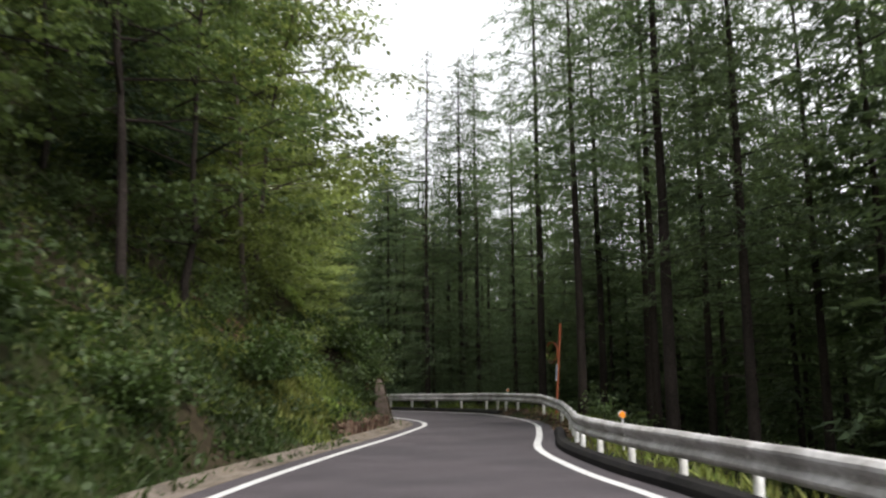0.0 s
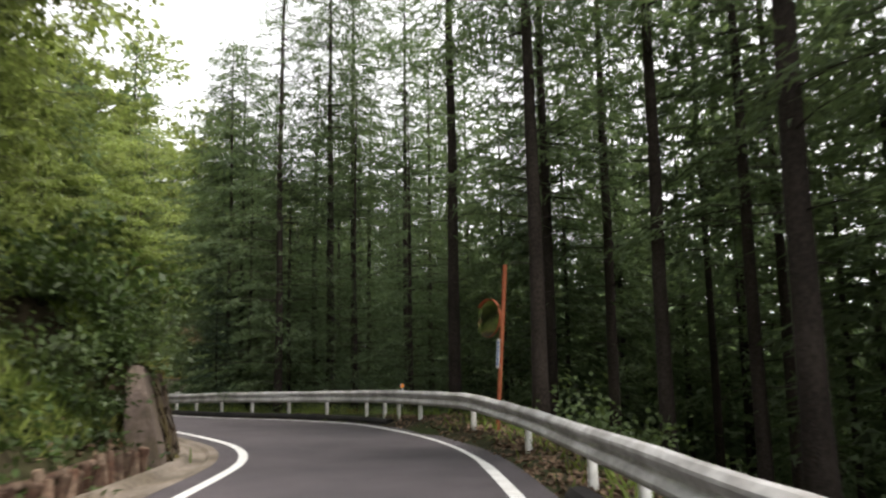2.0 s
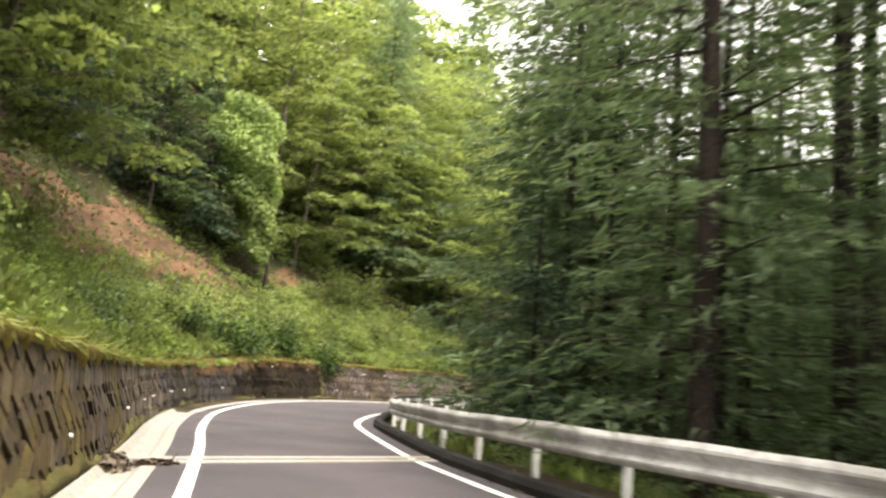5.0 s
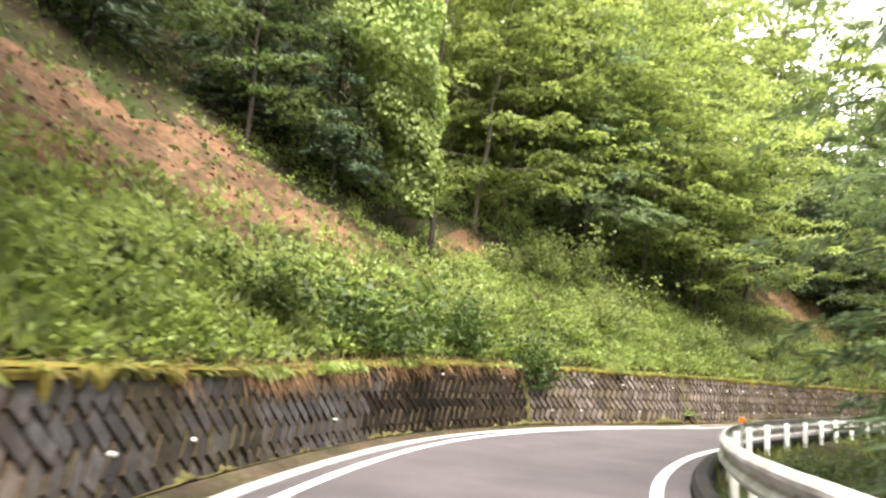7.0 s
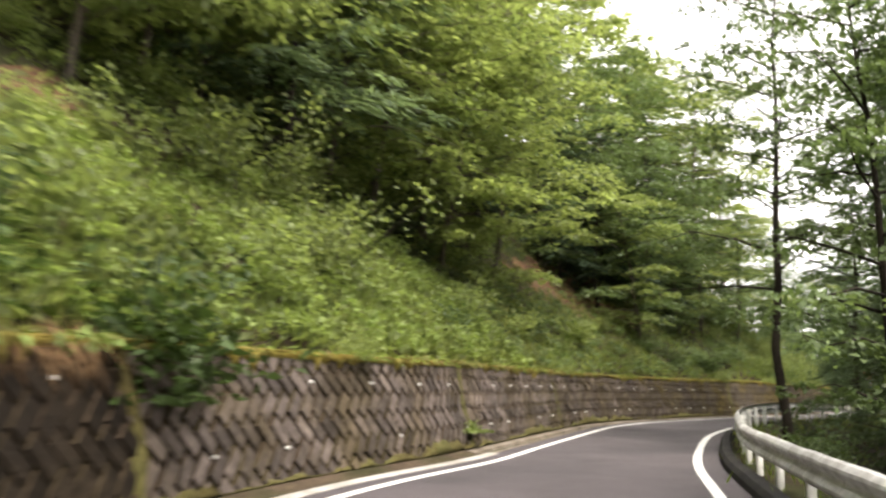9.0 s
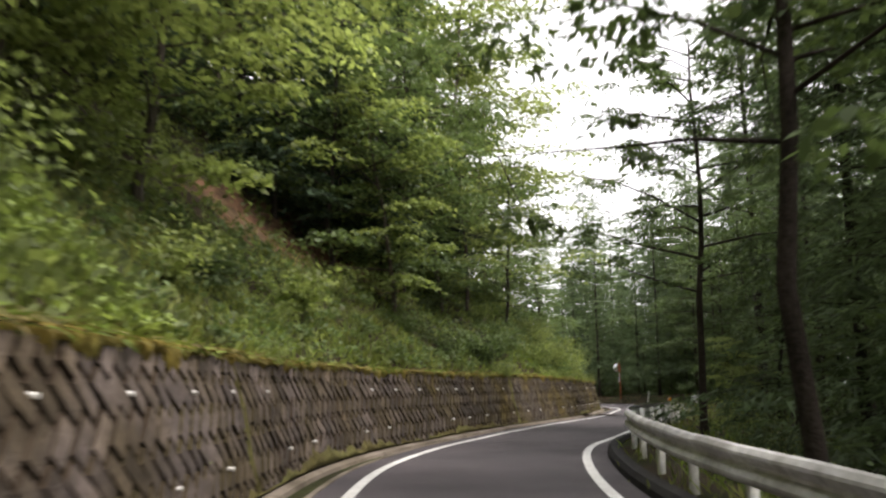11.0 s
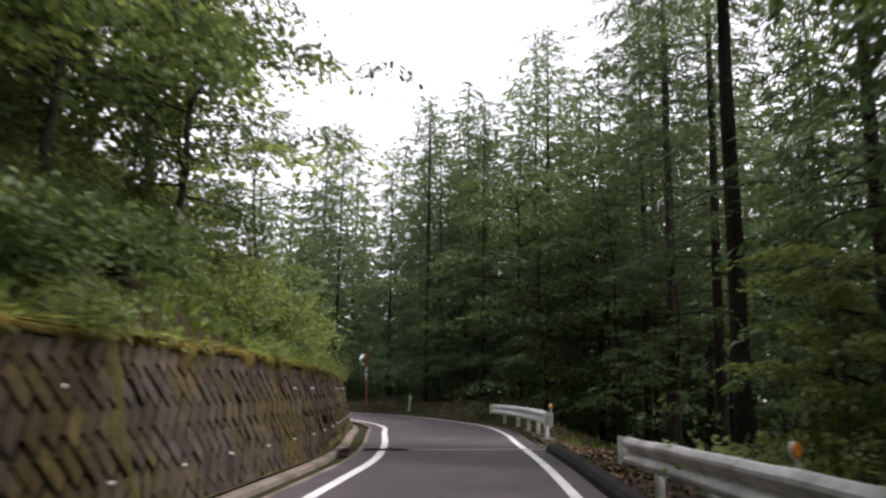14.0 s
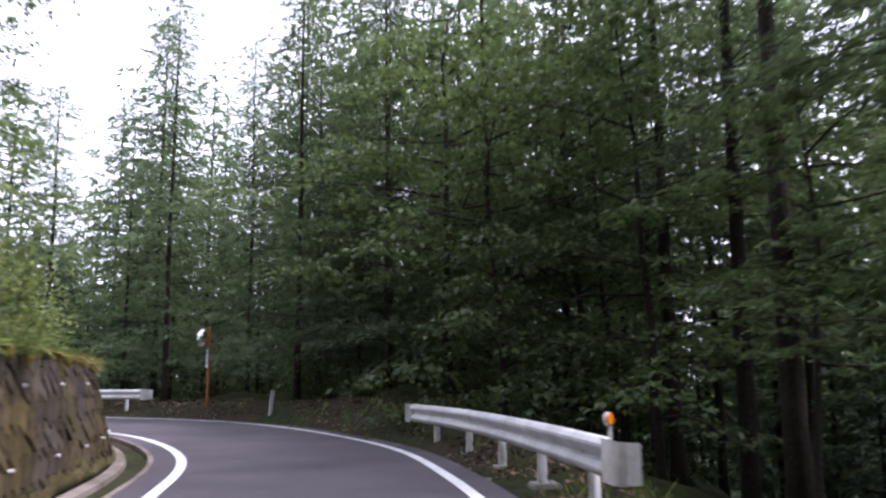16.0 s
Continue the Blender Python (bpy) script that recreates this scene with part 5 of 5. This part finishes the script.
for ya, d, pool in ((18.6, 4.6, broads_mid), (22.8, 4.8, broads), (26.0, 5.6, broads), (4, 8.0, broads_dark), (11, 8.2, firs), (14, 6.8, broads_dark), (17, 7.4, broads_dark), (20.0, 7.4, firs), (22, 8.0, firs), (7, 8.6, firs), (13, 9.4, broads_dark)):
    j = np.abs(XL[:, 1] - ya).argmin()
    x, y = XL[j] + left_of(XL)[j] * d
    plant(pool, x, y, PICK.uniform(0.85, 1.05), HILL)
    tl.append((x, y))
for x, y in ((-20.0, 83.0), (-22.0, 90.0), (-24.0, 97.0), (-18.2, 79.6), (-16.4, 92.0)):
    plant(larches_full, x, y, 0.95, HILL)
    tl.append((x, y))
for x, y in ((-23.8, 64.6), (-24.6, 59.6), (-22.0, 66.6), (-9.2, 105.0), (-8.4, 101.6), (-5.6, 105.6), (-10.6, 99.4), (-7.4, 108.6), (-3.4, 109.4), (-14.6, 98.6), (-16.8, 96.0)):
    plant(firs, x, y, PICK.uniform(0.8, 1.0), HILL)
    tl.append((x, y))
for x, y, d in scatter(1800, (-40, -4), (14, 128), 4.3, 10.0, 2.9, 5, "left", tl):
    ya = along(x, y)
    if (44 < ya < 84 and d < 6.0) or bareness(d, ya) > 0.3 or (d < 8.5 and (x + 19.6) ** 2 + (y - 68.6) ** 2 < 9):
        continue
    if d > 7.8 and ya > 25:
        plant(broads_far, x, y, PICK.uniform(0.8, 1.1), HILL, to_road(x, y))
        continue
    # below y 25 and at 94-108 mostly darker leaves, colour standing in for deep shade
    plant(broads if PICK.uniform() < (0.8 if 66 < ya < 78 else 0.9 if 25 < ya < 94 else 0.4 if ya > 108 else 0.1) else broads_dark, x, y, PICK.uniform(0.7, 1.05), HILL, to_road(x, y) + PICK.uniform(-40, 40))
for x, y, d in scatter(1800, (-60, 6), (14, 150), 10.0, 26.0, 3.8, 6, "left", tl):
    plant(broads_far if PICK.uniform() < 0.75 else larches_far, x, y, PICK.uniform(1.1, 1.6), HILL)
tk = []
for x, y, d in scatter(700, (-14, -5), (2, 28), 2.3, 6.5, 1.5, 8, "left", tk):
    if y < 22 and PICK.uniform() < 0.45:
        continue
    # the darker shrubs below y 22 put the bank's shade into leaf colour
    plant(bushes_fine if y > 22 else bushes_dark, x, y, PICK.uniform(0.6, 0.95), "shrubs on the bank")
for x, y, d in scatter(500, (-8, 98), (12, 123), 2.3, 6.0, 1.5, 9, "left", tk):
    plant(bushes_fine if y > 107 else bushes_dark, x, y, PICK.uniform(0.7, 1.1), "shrubs on the bank")
for x, y, d in scatter(900, (-25, 44), (0, 105), 2.6, 9.0, 1.9, 10, "left", tk):
    if bareness(d, along(x, y)) > 0.4:
        continue
    plant(bushes if PICK.uniform() < 0.85 else bushes_dark, x, y, PICK.uniform(0.6, 1.2), "shrubs on the bank")
for x, y, d in scatter(1200, (-25, 20), (14, 128), 2.7, 6.5, 1.75, 7, "left", tk):
    if bareness(d, along(x, y)) > 0.4:
        continue
    plant(bushes, x, y, PICK.uniform(0.4, 0.95), "shrubs on the bank")


# far woods across the valley and over the hill
def far_woods(name, seed, side, d0, d1, gap, label, mat):
    rng = np.random.default_rng(seed)
    pts = scatter(4000, (-110, -10), (120, 260), d0, d1, gap, seed, side, [])
    g = np.array([(x, y) for x, y, _ in pts])
    z = ground_height(g, False)
    c, d = [], []
    for (x, y), zz in zip(g, z):
        h = rng.uniform(17, 24) if side == "right" else rng.uniform(9, 14)
        u = rng.uniform(0.02, 1.0, 230)
        r = 3.0 * (1.02 - u) ** 0.7 * np.sqrt(rng.uniform(0.1, 1, 230))
        a = rng.uniform(0, 6.28, 230)
        c.append(np.stack([x + r * np.cos(a), y + r * np.sin(a), zz + u * h], 1))
        d.append(np.stack([np.cos(a), np.sin(a), np.full(230, -0.3)], 1))
    c, d = np.concatenate(c), np.concatenate(d) + rng.normal(0, 0.3, (230 * len(g), 3))
    ob = new(name, tris_mesh(name, needles(c, d, 1.6, 0.9, rng), mat))
    return tagged(ob, label, "woods", kind="stuff")


far_woods("far_woods", 15, "right", 31, 75, 4.2, "distant dark conifer wood down in the valley", M_NEEDLE)
far_woods("far_woods", 16, "left", 24, 60, 5.5, "distant green wood on the upper hillside", M_LEAF)


# ---- ivy-clad trunk on the hillside ----
def ivy_column(x, y, height):
    rng = np.random.default_rng(77)
    z = float(ground_height(np.array([[x, y]]))[0])
    root = thing("ivy_tree", "dead trunk wrapped in a hanging column of pale green ivy", "tree", at=(x, y, z))
    g_ = Gather()
    zs = np.linspace(-0.5, height, 7)
    g_.add(*tube_arrays(np.stack([0.1 * np.sin(zs), 0.12 * np.cos(zs * 0.7), zs], 1), np.linspace(0.09, 0.05, 7), 8))
    part("trunk", g_.mesh("trunk", M_BARK), None, root)
    m = 14000
    u = rng.uniform(0.1, 1.0, m) ** 0.8
    r = np.interp(u, [0.1, 0.25, 0.5, 0.8, 1], [0.2, 0.6, 1.05, 1.55, 1.0])
    a = rng.uniform(0, 6.28, m)
    r = r * np.sqrt(rng.uniform(0.3, 1.15, m)) * (1 + 0.16 * np.sin(u * 23 + 2 * a) + 0.14 * np.sin(u * 9 - 3 * a))
    c = np.stack([r * np.cos(a) - 1.6 * u, r * np.sin(a) - 0.95 * u, u * height], 1)
    d = np.stack([np.cos(a) * 0.6, np.sin(a) * 0.6, np.full(m, -1.0)], 1) + rng.normal(0, 0.3, (m, 3))
    part("ivy", quads_mesh("ivy", leaves(c, d, 0.17, 0.14, rng, 0.2), M_WEED), None, root)


ivy_column(-19.3, 68.1, 9.2)


# ---- grasses, weeds and litter ----
def growth(name, count, curve, sgn, y0, y1, d0, d1, length, width, mat, label, seed, up=1.0, patch=(-0.5, 0.25), lift=(0.2, 0.6)):
    rng = np.random.default_rng(seed)
    i = rng.integers(0, len(curve), count * 4)
    ok = (curve[i, 1] > y0) & (curve[i, 1] < y1)
    i = i[ok][:count]
    d = d0 + (d1 - d0) * rng.uniform(0, 1, len(i)) ** 1.3
    p = curve[i] + left_of(curve)[i] * d[:, None] * sgn + rng.normal(0, 0.25, (len(i), 2))
    z = ground_height(p)
    keep = fbm(p, 0.55, 9.0) > rng.uniform(patch[0], patch[1], len(i))
    if sgn > 0 and d0 > 1.1 and mat != M_LITTER:
        dd, yy = side_distance(p, XL)
        keep &= bareness(dd, yy) < rng.uniform(0.2, 1.4, len(i))
        keep &= ~((yy > 19.5) & (yy < 27.5) & (dd < np.interp(yy, [20, 23, 26, 27.5], [1.5, 1.6, 1.7, 1.5])))
    p, z = p[keep], z[keep]
    dirs = np.column_stack([rng.normal(0, 0.55, (len(p), 2)), np.full(len(p), up)])
    c = np.column_stack([p, z]) + unit(dirs) * length * rng.uniform(*lift, (len(p), 1))
    ob = new(name, quads_mesh(name, leaves(c, dirs, length, width, rng, 0.2), mat))
    return tagged(ob, label, "ground cover", kind="stuff")


growth("bank_grass", 36000, CL, 1, 17, 126, 1.95, 6.0, 0.34, 0.034, M_GRASS, "long bright green grass and weeds on the bank", 91, 1.0, (-0.7, 0.15))
growth("bank_weeds", 46000, CL, 1, 8, 126, 1.95, 13.0, 0.22, 0.13, M_LEAF, "broad-leaved green weeds covering the bank", 92, 0.45, (-0.9, 0.05))
growth("verge_grass", 1200, CR, -1, 109, 126, 1.0, 3.6, 0.3, 0.03, M_GRASS, "short grass on the verge round the bend", 108)
growth("leaf_litter", 6000, CR, -1, 101.5, 109.5, 0.5, 2.8, 0.12, 0.08, M_LITTER, "brown fallen leaves on the bare verge between the rails", 107, 0.12, (-0.9, 0.0), (0.05, 0.1))
growth("verge_grass", 9000, CR, -1, -4, 100, 1.0, 3.6, 0.3, 0.03, M_GRASS, "short grass on the verge behind the rail", 93)
growth("leaf_litter", 6000, CL, 1, 52, 66, 3.5, 10.0, 0.16, 0.10, M_LITTER, "brown dead leaves and twigs on the bare slope", 104, 0.25, (-0.9, 0.3), (0.05, 0.15))
growth("bank_weeds", 24000, CL, 1, 43, 84, 1.9, 5.0, 0.2, 0.11, M_LEAF, "lush bright green weeds above the wall", 105, 0.6, (-0.9, 0.1), (0.3, 1.6))
growth("leaf_litter", 9000, CR, -1, 20, 37, 0.45, 2.6, 0.12, 0.08, M_LITTER, "brown fallen leaves on the verge", 94, 0.12, (-0.6, 0.1), (0.05, 0.1))
growth("leaf_litter", 7000, CR, -1, 99, 140, 0.6, 3.2, 0.12, 0.08, M_LITTER, "brown fallen leaves on the verge", 95, 0.12, (-0.6, 0.1), (0.05, 0.1))
growth("leaf_litter", 4500, CL, 1, 19, 27, 1.2, 1.9, 0.15, 0.10, M_LITTER, "brown fallen leaves at the bank's foot", 96, 0.12, (-0.6, 0.1), (0.05, 0.1))

# growth under the overhanging trees: their shade is put into its darker leaf colour
growth("bank_weeds", 24000, CL, 1, -4, 27, 1.15, 6.0, 0.17, 0.09, M_LEAF_SHRUB_SHADE, "green weeds on the shaded bank, shade painted into their colour", 97, 0.5, (-0.7, 0.1))
growth("bank_grass", 12000, CL, 1, -4, 18, 1.15, 3.4, 0.28, 0.03, M_LEAF_SHRUB_SHADE, "rough grass at the shaded bank's foot, shade painted into its colour", 99, 1.0, (-0.9, 0.1))
growth("bank_grass", 22000, CL, 1, 17, 27.5, 1.2, 4.6, 0.36, 0.035, M_GRASS, "long green grass on the bank beside the log edging", 98, 1.0, (-0.6, 0.2))


def weed_clumps(name, clumps, each, y0, y1, d0, d1, size, leaf, mat, label, seed, free=0.9):
    """Low leafy plants in rounded clumps on the bank, thinned out over bare earth."""
    rng = np.random.default_rng(seed)
    i = rng.integers(0, len(CL), clumps * 4)
    i = i[(CL[i, 1] > y0) & (CL[i, 1] < y1)][:clumps]
    d = d0 + (d1 - d0) * rng.uniform(0, 1, len(i)) ** 1.2
    p = CL[i] + left_of(CL)[i] * d[:, None] + rng.normal(0, 0.2, (len(i), 2))
    dd, yy = side_distance(p, XL)
    keep = (bareness(dd, yy) < rng.uniform(0.15, free, len(i))) & (fbm(p, 0.4, 19.0) > rng.uniform(-0.8, 0.1, len(i)))
    p = p[keep]
    z = ground_height(p)
    r = size * rng.uniform(0.5, 1.4, len(p))
    k_ = np.repeat(np.arange(len(p)), each)
    v = unit(rng.normal(size=(len(k_), 3)) * np.array([1, 1, 0.8]) + np.array([0, 0, 0.45]))
    v[:, 2] = np.abs(v[:, 2])
    rad = r[k_] * rng.uniform(0.55, 1.1, len(k_))
    c = np.column_stack([p, z])[k_] + v * rad[:, None] * np.array([1, 1, 0.95]) + np.array([0, 0, 0.05])
    dirs = v * np.array([1, 1, 0.35]) + rng.normal(0, 0.4, (len(k_), 3))
    ob = new(name, quads_mesh(name, leaves(c, dirs, leaf, leaf * 0.6, rng, 0.2, 1.8), mat))
    return tagged(ob, label, "ground cover", kind="stuff")


weed_clumps("bank_plants", 1700, 34, 44, 83, 1.75, 8.5, 0.34, 0.12, M_WEED, "lush yellow-green leafy plants in clumps on the bank", 111)
weed_clumps("bank_plants", 950, 30, 83, 126, 1.75, 6.0, 0.30, 0.12, M_LEAF_DARK, "green leafy plants in clumps above the wall", 112)
# leaf colour darkened here in place of the bank's tree shade
weed_clumps("bank_plants", 620, 30, -5, 27, 1.4, 7.0, 0.32, 0.12, M_LEAF_SHRUB_SHADE, "leafy plants in clumps on the shaded bank, shade painted into their green", 114)
weed_clumps("bank_plants", 520, 30, 27, 44, 1.75, 7.0, 0.32, 0.12, M_WEED, "green leafy plants in clumps above the wall", 113)


# dry grass and moss that hang over the wall's edge
def hanging(name, count, y0, y1, length, mat, label, seed, drop, slim=0.12, gaps=(-0.6, 0.35)):
    rng = np.random.default_rng(seed)
    s_ = rng.uniform(0, WS[-1], count)
    yy = np.interp(s_, WS, WALLC[:, 1])
    clump = np.array([noise.noise(Vector((q * 0.55, seed * 3.1, 0))) for q in s_])
    keep = (yy > y0) & (yy < y1) & (clump > rng.uniform(*gaps, count))
    s_, yy = s_[keep], yy[keep]
    h = wall_height(yy) + rng.uniform(-0.02, 0.07, len(s_))
    c = wall_point(s_, h, rng.uniform(-0.12, 0.08, len(s_)))
    nx_, ny_ = np.interp(s_, WS, WN[:, 0]), np.interp(s_, WS, WN[:, 1])
    d = np.stack([-nx_ * 0.7, -ny_ * 0.7, np.full(len(s_), -drop)], 1) + rng.normal(0, 0.35, (len(s_), 3))
    d = unit(d)
    c = c + d * length * rng.uniform(0.1, 0.45, (len(s_), 1))
    ob = new(name, quads_mesh(name, leaves(c, d, length, length * slim, rng, 0.2), mat))
    return tagged(ob, label, "ground cover", kind="stuff")


hanging("hanging_grass", 9000, 27, 124, 0.22, M_DRY, "dry yellow-brown grass hanging over the wall's edge", 101, 0.3, 0.08)
hanging("hanging_roots", 15000, 53, 66.8, 0.55, M_ROOT, "long brown roots and dry grass hanging down the wall", 102, 1.6, 0.035)
hanging("hanging_weeds", 26000, 52, 67.0, 0.2, M_WEED, "leafy weeds spilling over the wall's edge", 106, 0.8, 0.45, (0.0, 0.35))
hanging("hanging_weeds", 5000, 27, 124, 0.24, M_GRASS, "green weeds hanging over the wall's edge", 103, 0.1)
for x, y, s in ((-2.5, 27.3, 0.8), (-2.7, 28.8, 0.8), (-3.3, 26.2, 0.9), (-0.8, 106.9, 0.7), (5.0, 115.4, 0.8)):
    plant(bushes_dark, x, y, s, "shrubs on the bank")
for x, y, s in ((-4.7, 12.0, 0.72), (-5.7, 9.4, 0.95), (-4.4, 18.4, 0.95), (-6.2, 7.4, 0.8), (-16.5, 61.0, 1.15), (-16.0, 67.8, 1.1), (-16.6, 65.0, 0.95), (-3.2, 28.2, 0.95), (-3.6, 26.9, 0.9), (-2.75, 25.9, 0.5), (-2.6, 26.9, 0.5), (-16.6, 57.6, 0.8), (-17.2, 66.2, 0.7), (-3.2, 102.4, 0.6)):
    plant(thicket, x, y, s, "shrubs on the bank")
for ya, sc in ((71.6, 0.42), (86.5, 0.3), (100.5, 0.45), (105.5, 0.4), (111.0, 0.4), (114.5, 0.45)):
    j = np.abs(XL[:, 1] - ya).argmin()
    x, y = XL[j] + left_of(XL)[j] * 1.5
    ob = plant(bushes_fine, x, y, sc, "shrubs on the bank")
    ob.location.z = float(wall_height(ya)) - 0.05
sprig = make_bush("wall_plant", 88, 0.34, M_LEAF, 420, 0.10, "small green plant rooted in the wall", "plant")
q = wall_point(np.array([np.interp(75.9, WALLC[:, 1], WS)]), np.array([0.32]), 0.02)[0]
sprig.location = q
sprig2 = make_bush("gutter_plant", 89, 0.22, M_LEAF_DARK, 260, 0.09, "tuft of weeds growing in the gutter", "plant")
sprig2.location = (-8.0, 43.05, -0.02)

# ---- single blocks of the wall, nearest to the road's passage ----
for vv, ff, mat in WALL_SINGLE:
    part("block", block_mesh("block", vv, ff, [0] + [1] * (len(ff) - 1), mat), None, wall)
